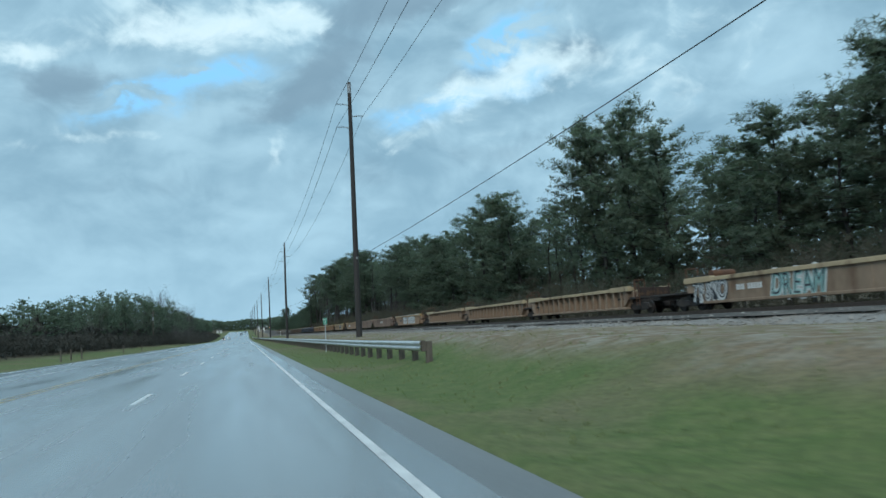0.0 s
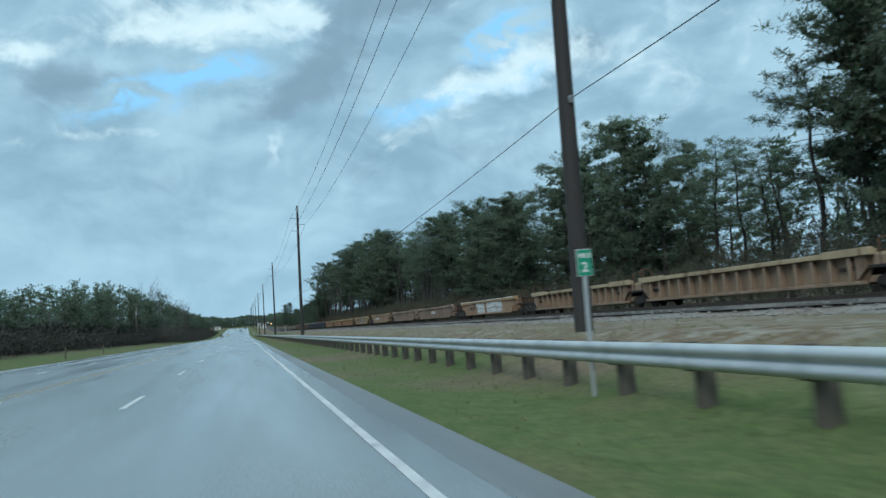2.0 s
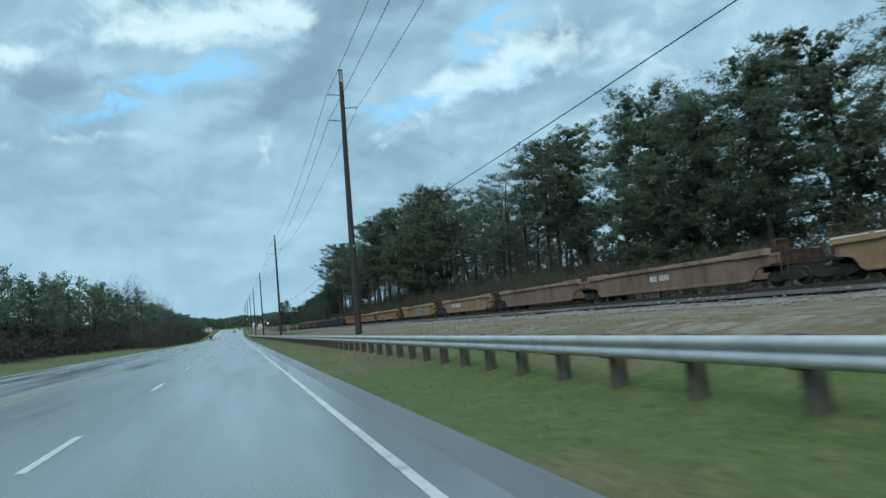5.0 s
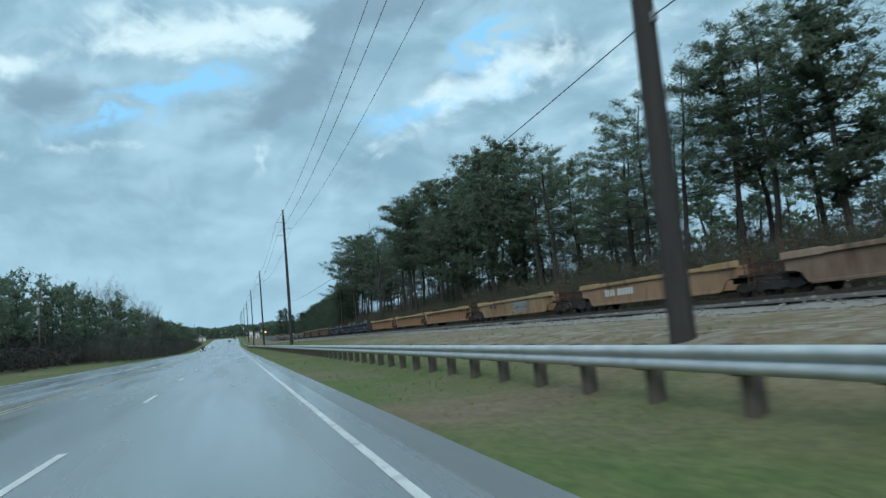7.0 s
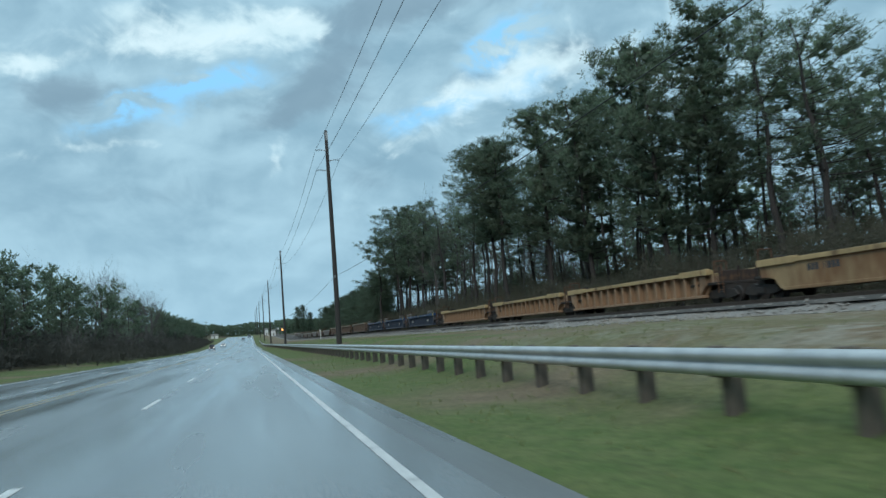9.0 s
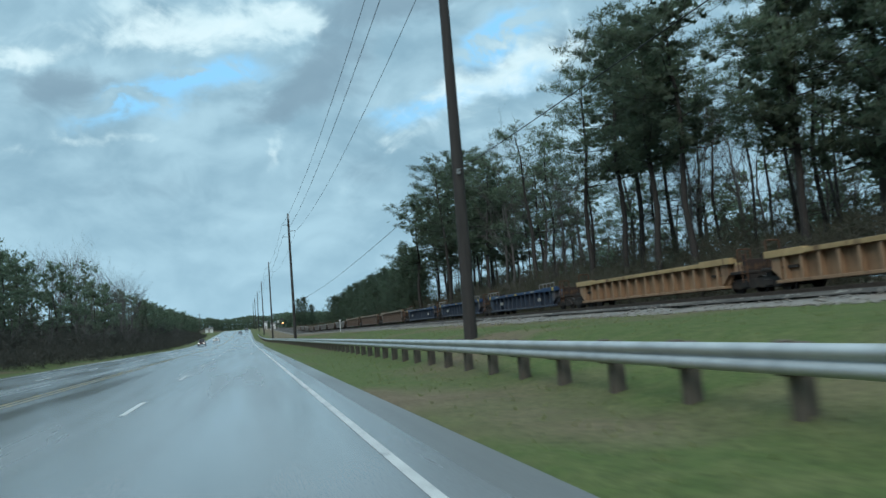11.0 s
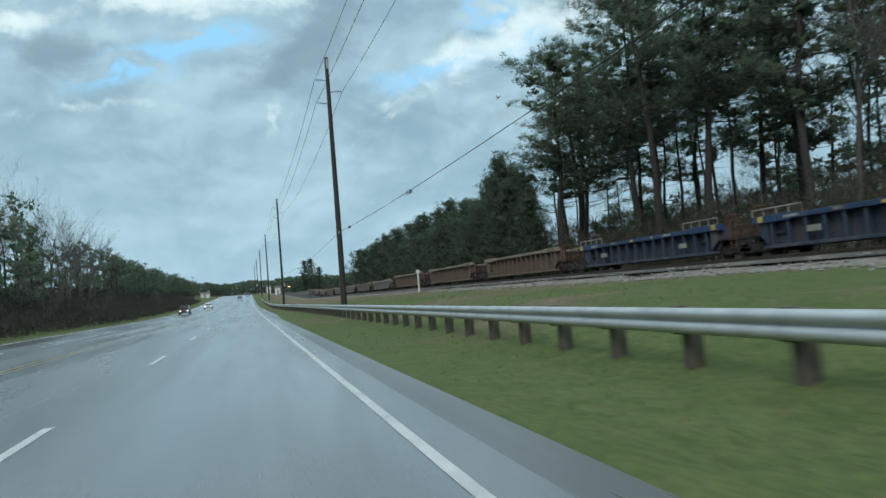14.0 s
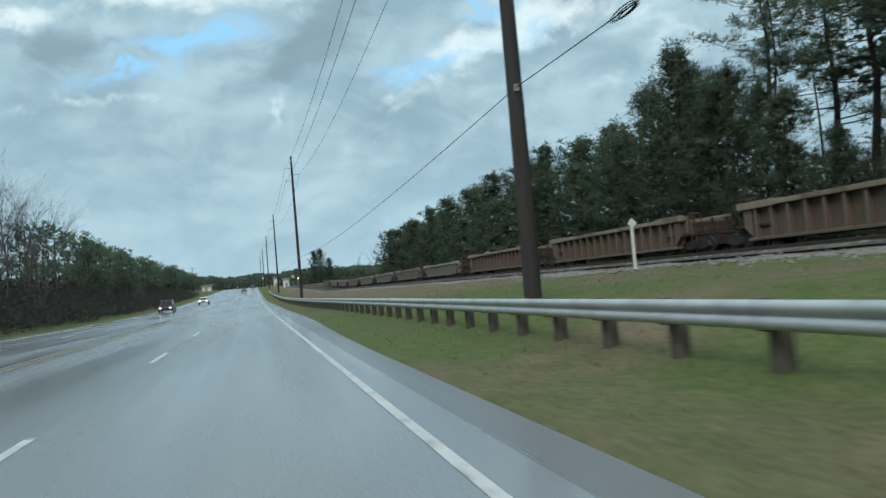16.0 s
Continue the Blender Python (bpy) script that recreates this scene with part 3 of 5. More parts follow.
bm = bmesh.new()
rod(bm, (-0.07, 0, 0), (0.07, 0, 0), 0.42, 0.42, 20)
rod(bm, (-0.16, 0, 0), (0.10, 0, 0), 0.10, 0.10, 8)
WHEEL = mesh_from("wheel", bm, M_BLACK)
bm = bmesh.new()
prism(bm, [(-1.25, 0.40), (-1.05, 0.66), (-0.45, 0.74), (0.45, 0.74), (1.05, 0.66), (1.25, 0.40), (1.0, 0.32), (0.5, 0.26), (-0.5, 0.26), (-1.0, 0.32)], -0.06, 0.06)
SIDEFRAME = mesh_from("side_frame", bm, M_BLACK)
bm = bmesh.new()
box(bm, (-0.07, -0.3, 0.30), (0.07, 0.3, 0.62), 0.03)
SPRING_NEST = mesh_from("spring_nest", bm, M_BLACK)


def bogie(car, y):
    """A four-wheel truck under the end of a car."""
    bm = bmesh.new()
    box(bm, (0.45, y - 0.2, 0.45), (2.55, y + 0.2, 0.95))
    t = part("truck_bolster", bm, M_BLACK, car, "black steel truck")
    for sx in (0.45, 2.55):
        piece("side_frame", SIDEFRAME, t, (sx - 0.02, y, 0.0))
        piece("spring_nest", SPRING_NEST, t, (sx - 0.07, y, 0.0))
        for dy in (-0.87, 0.87):
            piece("wheel", WHEEL, t, (sx + (0.22 if sx < 1 else -0.22), y + dy, 0.42))
    return t


RIBS = {}


def rib_mesh(mat, h):
    key = (mat.name, round(h, 2))
    if key not in RIBS:
        bm = bmesh.new()
        box(bm, (-0.02, -0.03, 0.0), (0.25, 0.03, h))
        box(bm, (-0.05, -0.075, 0.0), (-0.02, 0.075, h))
        RIBS[key] = mesh_from("rib", bm, mat)
    return RIBS[key]


def well_car(y0, y1, side, top, style, label, bogie_near=True, bogie_far=True, rail_frames=False, hi=1.62):
    """A double-stack well car from y0 to y1: x=0 is its near side, z=0 the rail top."""
    L = y1 - y0
    car = thing("well_car", label, "freight car", "standing train", (side_x(y0), y0, rail_z(y0)), TRACK_TURN)
    car.rotation_euler[0] = math.atan((rail_z(y1) - rail_z(y0)) / L)
    lo = 0.40
    e = 2.3
    outline = [(1.75, lo + 0.06), (2.0, lo), (L - 2.0, lo), (L - 1.75, lo + 0.06), (L - 1.45, 0.88), (L - 1.15, 0.98), (L - 0.55, 1.02), (L - 0.5, hi), (0.5, hi), (0.55, 1.02), (1.15, 0.98), (1.45, 0.88)]
    if style == "ribbed":
        outline = [(0.95, lo + 0.2), (1.15, lo), (L - 1.15, lo), (L - 0.95, lo + 0.2), (L - 0.7, 0.95), (L - 0.6, hi), (0.6, hi), (0.7, 0.95)]
    inset = 0.24 if style == "ribbed" else 0.0
    for x in (inset, 2.92 - inset):
        bm = bmesh.new()
        prism(bm, outline, x, x + 0.08)
        part("side_panel", bm, side, car)
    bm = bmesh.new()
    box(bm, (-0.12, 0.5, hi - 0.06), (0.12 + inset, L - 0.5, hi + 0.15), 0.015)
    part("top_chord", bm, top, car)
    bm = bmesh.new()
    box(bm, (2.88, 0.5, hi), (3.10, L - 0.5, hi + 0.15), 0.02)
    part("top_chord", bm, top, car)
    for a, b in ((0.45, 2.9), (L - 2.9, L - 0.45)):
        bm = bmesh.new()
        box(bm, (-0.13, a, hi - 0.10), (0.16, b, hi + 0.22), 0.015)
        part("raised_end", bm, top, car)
    bm = bmesh.new()
    box(bm, (-0.07, 2.0 - 4 * inset, lo - 0.05), (0.1 + inset, L - 2.0 + 4 * inset, lo + 0.10), 0.02)
    part("bottom_sill", bm, side, car)
    bm = bmesh.new()
    box(bm, (0.08, e, lo - 0.02), (2.92, L - e, lo + 0.06))
    part("well_floor", bm, M_RUST, car)
    for a, b in ((-0.1, e), (L - e, L + 0.1)):
        bm = bmesh.new()
        box(bm, (0.1, a, 0.98), (2.9, b, 1.12), 0.02)
        box(bm, (1.1, a, 0.75), (1.9, b, 0.99))
        part("end_platform", bm, M_BLACK, car)
    if style == "ribbed":
        n = int((L - 3.2) / 0.98)
        me = rib_mesh(side, hi - lo - 0.12)
        for k in range(n + 1):
            piece("rib", me, car, (0.0, 1.6 + (L - 3.2) * k / n, lo + 0.08))
        for a, b in ((0.75, 1.3), (L - 1.3, L - 0.75)):
            bm = bmesh.new()
            prism(bm, [(a, 1.0), (b, lo + 0.12), (b, hi - 0.05), (a, hi - 0.05)] if a < 1 else [(a, lo + 0.12), (b, 1.0), (b, hi - 0.05), (a, hi - 0.05)], 0.0, inset + 0.02)
            part("end_gusset", bm, side, car)
    else:
        for k in range(1, 4):
            bm = bmesh.new()
            box(bm, (-0.02, L * k / 4 - 0.03, lo + 0.1), (0.01, L * k / 4 + 0.03, hi))
            part("panel_seam", bm, side, car)
    if bogie_near:
        bogie(car, 0.0)
        bm = bmesh.new()
        box(bm, (0.35, 0.02, 1.1), (2.65, 0.10, 1.70), 0.02)
        for x in (0.35, 1.45, 2.55):
            box(bm, (x, -0.08, 1.1), (x + 0.1, 0.03, 1.90), 0.01)
        part("end_bulkhead", bm, M_DARKRUST, car, "dark rusty end bulkhead with upright stiffeners")
        bm = bmesh.new()
        for yy in (-0.55, -0.15):
            rod(bm, (0.1, yy, 0.55), (0.1, yy, 2.05), 0.025)
        for z in (0.7, 1.0, 1.3, 1.6, 1.9):
            rod(bm, (0.1, -0.55, z), (0.1, -0.15, z), 0.02)
        part("ladder", bm, M_RUST, car)
    if bogie_far:
        bogie(car, L)
    # hand rails and brake stand
    for yy, top_z in ((L - 0.2, 2.4), (0.25, 2.2)):
        bm = bmesh.new()
        bent(bm, [(0.25, yy, 1.1), (0.25, yy, top_z - 0.06), (0.31, yy, top_z), (0.94, yy, top_z), (1.0, yy, top_z - 0.06), (1.0, yy, 1.1)], 0.035)
        part("hand_rail", bm, M_RUST, car)
        bm = bmesh.new()
        bent(bm, [(0.25, yy, 1.7), (1.0, yy, 1.7)], 0.025)
        part("rung", bm, M_RUST, car)
    bm = bmesh.new()
    box(bm, (1.2, L - 0.35, 1.1), (1.7, L - 0.05, 2.05), 0.03)
    part("brake_stand", bm, M_BLACK, car, "black brake stand")
    if rail_frames:
        for a, b in ((0.5, 3.4), (L - 3.6, L - 0.5)):
            bm = bmesh.new()
            bent(bm, [(-0.1, a, hi + 0.1), (-0.1, a, hi + 0.52), (-0.1, b, hi + 0.52), (-0.1, b, hi + 0.1)], 0.03)
            frame_ = part("walkway_rail", bm, M_GREY_TOP, car, "pale walkway rail")
            for k in range(1, 4):
                bm = bmesh.new()
                yy = a + (b - a) * k / 4
                bent(bm, [(-0.1, yy, hi + 0.1), (-0.1, yy, hi + 0.52)], 0.025)
                part("stanchion", bm, M_GREY_TOP, frame_)
    return car


def marks(car, y, z, n, size, mat, gap_at=3):
    """A painted row of reporting marks, as plain bars."""
    for k in range(n):
        if k == gap_at:
            continue
        bm = bmesh.new()
        box(bm, (-0.012, y - k * size * 1.15, z), (-0.004, y - k * size * 1.15 + size * 0.8, z + size * 1.5))
        part("reporting_mark", bm, mat, car)


tan1 = well_car(19.5, 37.2, M_TAN, M_TAN_TOP, "smooth", "tan well car with teal and white graffiti, standing on the track")
for txt, size, y, fill, back, lab in (("DREAM", 1.50, 8.6, M_TEAL, M_SPRAY, "teal and white spray-painted letters"),
                                      ("TRSKO", 1.35, 15.2, M_SPRAY, M_DARKSPRAY, "white spray-painted letters with dark fill")):
    for k, ch in enumerate(txt):
        yy = y + (2 - k) * size * 0.44
        lean, up = (7, -5, 4, -6, 5)[k], (0.03, -0.04, 0.02, -0.02, 0.04)[k]
        for grow, x, m, bold, mark in ((1.04, -0.020, back, 0.15, ""), (1.0, -0.030, fill, 0.075, lab), (0.97, -0.040, back if fill is M_SPRAY else M_DARKSPRAY, -0.02, "")):
            ob = letters("graffiti", ch, size * grow, m, tan1, (x - 0.001 * (k % 2), yy, 0.98 + up), (90, 3 + lean, -90), bold=bold, slant=0.1, label=mark)
            ob.scale = (0.66, 1.08, 1.0)
marks(tan1, 12.7, 0.95, 9, 0.19, M_SPRAY)
bm = bmesh.new()
rod(bm, (0.9, 16.1, 1.98), (2.3, 16.1, 1.98), 0.24, 0.24, 14)
part("air_tank", bm, M_RUST, tan1, "rusty red air tank")
for x in (0.95, 2.1):
    bm = bmesh.new()
    box(bm, (x, 15.8, 1.1), (x + 0.15, 16.4, 1.8), 0.01)
    part("tank_bracket", bm, M_RUST, tan1)
bm = bmesh.new()
box(bm, (1.1, 17.6, 0.75), (1.9, 23.1, 1.0), 0.03)
box(bm, (0.4, 18.4, 0.98), (2.6, 21.8, 1.10), 0.02)
part("draw_bar_platform", bm, M_BLACK, tan1, "black open platform over the coupling")
well_car(42.6, 60.7, M_TAN, M_TAN_TOP, "ribbed", "tan ribbed well car with pale yellow top rail")
well_car(61.2, 79.7, M_TAN, M_TAN_TOP, "ribbed", "tan ribbed well car with pale yellow top rail", bogie_near=False)
well_car(80.2, 97.4, M_TAN, M_TAN_TOP, "ribbed", "tan ribbed well car with pale yellow top rail", bogie_near=False)
g = well_car(100.4, 118.4, M_ORANGE, M_ORANGE_TOP, "smooth", "orange well car with large white graffiti")


def bubble_letters(car, y, n, w, z0, z1, fill, seed, label):
    """A row of fat rounded spray-painted shapes with dark outlines and drips below."""
    r = random.Random(seed)
    zm = z0 + (z1 - z0) * 0.5
    for k in range(n):
        c = y - w * k
        a, b = w * r.uniform(0.50, 0.60), (z1 - zm) * r.uniform(0.50, 0.60)
        zc = (zm + z1) / 2 + r.uniform(-0.05, 0.05)
        for grow, x0, m in ((0.05, -0.010, M_DARKSPRAY), (0.0, -0.018 - 0.002 * (k % 2), fill)):
            ring = []
            for i in range(20):
                t = 2 * math.pi * i / 20
                cy, sz = math.cos(t), math.sin(t)
                ring.append((c + (a + grow) * math.copysign(abs(cy) ** 0.6, cy) + 0.12 * sz, zc + (b + grow) * math.copysign(abs(sz) ** 0.6, sz)))
            bm = bmesh.new()
            prism(bm, ring, x0 - 0.004, x0)
            part("graffiti_letter", bm, m, car, label if m is fill else "dark graffiti outline")
        low = z0 + r.uniform(0.0, 0.12)
        bm = bmesh.new()
        prism(bm, [(c - a * 0.95, low), (c + a * 0.8, low), (c + a * 0.95, zm + 0.05), (c - a * 0.8, zm + 0.05)], -0.009, -0.005)
        part("graffiti_shadow", bm, fill, car, label)
        for q in range(2):
            yy = c + a * r.uniform(-0.6, 0.6)
            bm = bmesh.new()
            zz = r.uniform(zm - 0.1, zc + 0.1)
            rod(bm, (-0.026, yy, zz), (-0.026, yy + r.uniform(-0.12, 0.2), zz + r.uniform(0.2, 0.4)), 0.02, 0.016, 5)
            part("graffiti_line", bm, M_DARKSPRAY, car)
            bm = bmesh.new()
            rod(bm, (-0.012, yy, low + 0.03), (-0.012, yy + 0.08, zm - 0.05), 0.016, 0.012, 5)
            part("graffiti_line", bm, M_DARKSPRAY, car)


def edge_strips(car, spots, mat):
    """Worn pale reflective strips along the top rail."""
    for y, ln in spots:
        bm = bmesh.new()
        box(bm, (-0.14, y, 1.74), (0.10, y + ln, 1.80), 0.01)
        part("edge_strip", bm, mat, car, "pale worn strip")


bubble_letters(g, 11.9, 4, 0.62, 0.48, 1.56, M_SPRAY, 3, "white bubble-letter graffiti")
bubble_letters(g, 8.6, 7, 0.66, 0.46, 1.58, M_SPRAY, 4, "white bubble-letter graffiti")
marks(g, 14.6, 0.92, 8, 0.2, M_DARKSPRAY, 4)
edge_strips(g, ((1.0, 3.2), (4.6, 0.9), (6.2, 2.4), (9.4, 1.9), (12.0, 1.7), (14.4, 0.9), (15.6, 1.9)), M_WHITE)
b1 = well_car(121.3, 140.2, M_SALMON, M_SALMON_TOP, "smooth", "faded salmon-brown well car with faint markings")
marks(b1, 10.5, 0.95, 8, 0.22, M_SPRAY)
well_car(140.8, 158.0, M_SALMON, M_SALMON_TOP, "smooth", "faded salmon-brown well car with rusty panels", bogie_near=False)
o1 = well_car(160.2, 177.6, M_ORANGE, M_ORANGE_TOP, "smooth", "faded orange well car with pale lettering marks")
marks(o1, 13.4, 0.9, 11, 0.28, M_SPRAY, 4)
o2 = well_car(181.6, 199.8, M_GOLD_RUSTY, M_YELLOW_TOP, "smooth", "golden well car with smeared grey graffiti")
bubble_letters(o2, 8.6, 6, 0.62, 0.5, 1.5, M_GREY_TOP, 9, "smeared grey spray-painted letters")
edge_strips(o2, ((0.8, 3.4),), M_TAN_TOP)
marks(o2, 14.5, 1.1, 8, 0.2, M_DARKSPRAY)
for a, b in ((202.8, 220.8), (221.4, 238.0), (239.6, 257.6)):
    well_car(a, b, M_YELLOW_CAR, M_YELLOW_TOP, "ribbed", "golden ribbed well car with bright top rail")
for a, b in ((260.5, 277.2), (279.0, 295.6), (297.2, 313.4)):
    c = well_car(a, b, M_BLUE, M_BLUE_TOP, "ribbed", "dusty blue ribbed well car with bright blue top rail", rail_frames=True)
    for y, z, wdt, m in ((3.2, 0.85, 0.7, M_GREY_TOP), (12.0, 0.9, 0.8, M_GREY_TOP), (8.6, 1.60, 0.4, M_PLACARD), (0.65, 1.56, 0.34, M_PLACARD), (15.4, 1.56, 0.34, M_PLACARD),
                       (4.6, 1.62, 0.8, M_GREY_TOP), (6.4, 1.62, 0.3, M_GREY_TOP), (10.8, 1.62, 0.5, M_GREY_TOP), (13.2, 1.62, 0.9, M_GREY_TOP)):
        bm = bmesh.new()
        box(bm, (-0.145, y, z), (-0.135, y + wdt, z + (0.26 if z < 1.59 else 0.12)))
        part("placard", bm, m, c)
for a, b in ((316.6, 334.4), (338.2, 356.8), (360.5, 378.6)):
    well_car(a, b, M_BROWN, M_BROWN_TOP, "ribbed", "brown ribbed well car with rusty top rail", hi=1.92)


for k in range(8):
    y = 381.8 + 19.4 * k
    well_car(y, y + 17.2, M_GREY_CAR if k % 3 != 1 else M_BROWN, M_GREY_TOP if k % 3 != 1 else M_BROWN_TOP, "smooth",
             "weathered grey-brown well car with pale top rail far along the train" if k % 3 != 1 else "brown smooth-sided well car far along the train")

# ---------------------------------------------------------------- power poles and wires
POLES = [(-38, 19.6), (55.0, 20.4), (141.9, 18.75), (233.4, 19.4), (321.8, 19.6), (410, 21.0), (497, 22.2), (588, 24.0), (680, 25.5), (771, 27.0)]


CABLE_Z = [7.3, 6.7, 6.55, 6.45, 6.1, 6.5, 8.0, 9.3, 10.7, 12.0]


def pole_x(y):
    return 7.72 - 0.0034 * (y - 52) + float(np.interp(y, [55.0, 141.9, 233.4, 321.8, 410.0], [0.54, 0.22, 0.26, 0.10, 0.0]))


ARMS = [(-1, 1.75), (1, 2.65), (-1, 3.55)]
for (y, top), cz in zip(POLES, CABLE_Z):
    x, z = pole_x(y), ground_z(pole_x(y), y) - 0.2
    p = thing("utility_pole", "tall dark weathered timber power pole with three insulator arms", "utility pole", "roadside power poles", (x, y, z))
    h = top - z
    bm = bmesh.new()
    prev = None
    for k in range(13):
        u = k / 12
        r = 0.235 - 0.095 * u
        ring = [bm.verts.new((r * math.cos(a) + 0.05 * math.sin(u * 3 + y), r * math.sin(a), h * u)) for a in (2 * math.pi * i / 14 for i in range(14))]
        if prev:
            for i in range(14):
                bm.faces.new((prev[i], prev[(i + 1) % 14], ring[(i + 1) % 14], ring[i]))
        prev = ring
    bm.faces.new(prev)
    part("shaft", bm, M_POLE, p, smooth=True)
    bm = bmesh.new()
    box(bm, (-0.10, -0.17, h - 0.9), (0.10, -0.14, h - 0.15))
    part("tin_plate", bm, M_TIN, p, "pale metal plate")
    for s, dz in ARMS:
        bm = bmesh.new()
        rod(bm, (s * 0.12, 0, h - dz - 0.06), (s * 0.55, 0, h - dz), 0.045, 0.035, 8)
        arm = part("insulator_arm", bm, M_TIN, p, "metal stand-off arm")
        bm = bmesh.new()
        for k in range(6):
            rod(bm, (s * (0.52 + 0.085 * k), 0, h - dz), (s * (0.56 + 0.085 * k), 0, h - dz), 0.085 if k % 2 == 0 else 0.04, None, 10)
        part("insulator", bm, M_INSUL, arm)
    bm = bmesh.new()
    rod(bm, (0.0, -0.2, cz - z), (0.0, 0.24, cz - z), 0.02)
    box(bm, (-0.06, -0.27, cz - 0.09 - z), (0.06, -0.2, cz + 0.09 - z))
    part("cable_clamp", bm, M_TIN, p)


def span(name, points, r, label, sag, n=18, group="overhead wires"):
    """A wire hung between supports with sag."""
    cu = bpy.data.curves.new(name, "CURVE")
    cu.dimensions, cu.bevel_depth, cu.bevel_resolution = "3D", r, 0
    sp = cu.splines.new("POLY")
    pts = []
    for a, b in zip(points[:-1], points[1:]):
        for k in range(n):
            u = k / n
            pts.append([a[i] + (b[i] - a[i]) * u - (sag * 4 * u * (1 - u) if i == 2 else 0) for i in range(3)])
    pts.append(points[-1])
    sp.points.add(len(pts) - 1)
    for p, q in zip(sp.points, pts):
        p.co = (*q, 1)
    tmp = bpy.data.objects.new(name, cu)
    me = bpy.data.meshes.new_from_object(tmp)
    bpy.data.objects.remove(tmp)
    me.materials.clear()
    me.materials.append(M_WIRE)
    return tagged(new(name, me), label, "cable", group)


for s, dz in ARMS:
    span("power_line", [(pole_x(y) + s * 1.02, y, top - dz + 0.02) for y, top in POLES], 0.016, "thin dark power line strung between tall poles", 1.5)
cable = [(pole_x(y) - 0.02, y - 0.25, z) for (y, top), z in zip(POLES, CABLE_Z)]
span("communication_cable", cable, 0.014, "black communication cable strung low along the poles", 0.75)
for y in (297.3, 315.9):
    cu = bpy.data.curves.new("loop", "CURVE")
    cu.dimensions, cu.bevel_depth = "3D", 0.012
    for k in range(3):
        sp = cu.splines.new("POLY")
        sp.points.add(19)
        for i in range(20):
            a = 2 * math.pi * i / 20
            sp.points[i].co = (0.05 * (k - 1), 0.5 * math.cos(a) * (1 - 0.12 * k), -0.10 + (0.09 - 0.02 * k) * math.sin(a), 1)
        sp.use_cyclic_u = True
    tmp = bpy.data.objects.new("loop", cu)
    me = bpy.data.meshes.new_from_object(tmp)
    bpy.data.objects.remove(tmp)
    me.materials.clear()
    me.materials.append(M_WIRE)
    ob = new("cable_loop", me)
    ob.location = (pole_x(y), y, 5.66 if y < 300 else 6.03)
    tagged(ob, "slack loops of black cable hung on the line", "cable", "cable loops")

# poles before the woods across the road
LOW_POLES = [(-29, 257.5), (-25, 640)]
for x, y in LOW_POLES:
    z = ground_z(x, y) - 0.15
    p = thing("utility_pole", "weathered timber pole with a short crossarm before the trees", "utility pole", "low poles by the woods", (x, y, z))
    bm = bmesh.new()
    rod(bm, (0, 0, 0), (0, 0, 11.6), 0.16, 0.10, 10)
    part("shaft", bm, M_POST, p, smooth=True)
    bm = bmesh.new()
    box(bm, (-1.0, -0.06, 10.7), (1.0, 0.06, 10.83), 0.01)
    part("crossarm", bm, M_POST, p)
    for dx_ in (-0.9, 0.9, 0.0):
        bm = bmesh.new()
        rod(bm, (dx_, 0, 10.83 if dx_ else 11.6), (dx_, 0, 11.05 if dx_ else 11.8), 0.05, 0.03, 8)
        part("insulator", bm, M_INSUL, p)
    bm = bmesh.new()
    rod(bm, (0.0, -0.34, 8.3), (0.0, -0.34, 9.3), 0.22, 0.22, 14)
    rod(bm, (0.0, -0.34, 9.3), (0.0, -0.34, 9.4), 0.22, 0.10, 14)
    box(bm, (-0.05, -0.2, 8.6), (0.05, -0.05, 9.0))
    part("transformer_can", bm, M_TIN, p, "pale metal transformer can")
span("power_line", [(x, y, ground_z(x, y) + 10.9) for x, y in LOW_POLES], 0.014, "thin dark line strung before the woods", 1.4)

# ---------------------------------------------------------------- guard rail
RAIL_X = 5.0
rail = thing("guard_rail", "galvanised steel guard rail on timber posts beside the road", "guard rail")
bm = bmesh.new()
wave = [(0.00, 0.00), (-0.055, 0.025), (-0.08, 0.075), (-0.055, 0.125), (0.0, 0.155), (-0.055, 0.185), (-0.08, 0.235), (-0.055, 0.285), (0.0, 0.31)]
f0 = [bm.verts.new((x, 0, z)) for x, z in wave]
f1 = [bm.verts.new((x, 3.83, z)) for x, z in wave]
b0 = [bm.verts.new((x + 0.012, 0, z)) for x, z in wave]
b1_ = [bm.verts.new((x + 0.012, 3.83, z)) for x, z in wave]
for i in range(8):
    bm.faces.new((f0[i], f0[i + 1], f1[i + 1], f1[i]))
    bm.faces.new((b0[i + 1], b0[i], b1_[i], b1_[i + 1]))
bm.faces.new((f0[8], b0[8], b1_[8], f1[8]))
bm.faces.new((b0[0], f0[0], f1[0], b1_[0]))
BEAM = mesh_from("beam", bm, M_STEEL, smooth=True)
bm = bmesh.new()
box(bm, (0.16, -0.09, -0.85), (0.36, 0.09, 0.30), 0.012)
POST = mesh_from("post", bm, M_POST)
bm = bmesh.new()
box(bm, (0.012, -0.075, -0.02), (0.16, 0.075, 0.33), 0.01)
BLOCK = mesh_from("spacer_block", bm, M_POST)


def rail_x(y):
    return RAIL_X - 0.9 * ease(y, 330, 420) + 0.35 * ease(y, 34, 23)


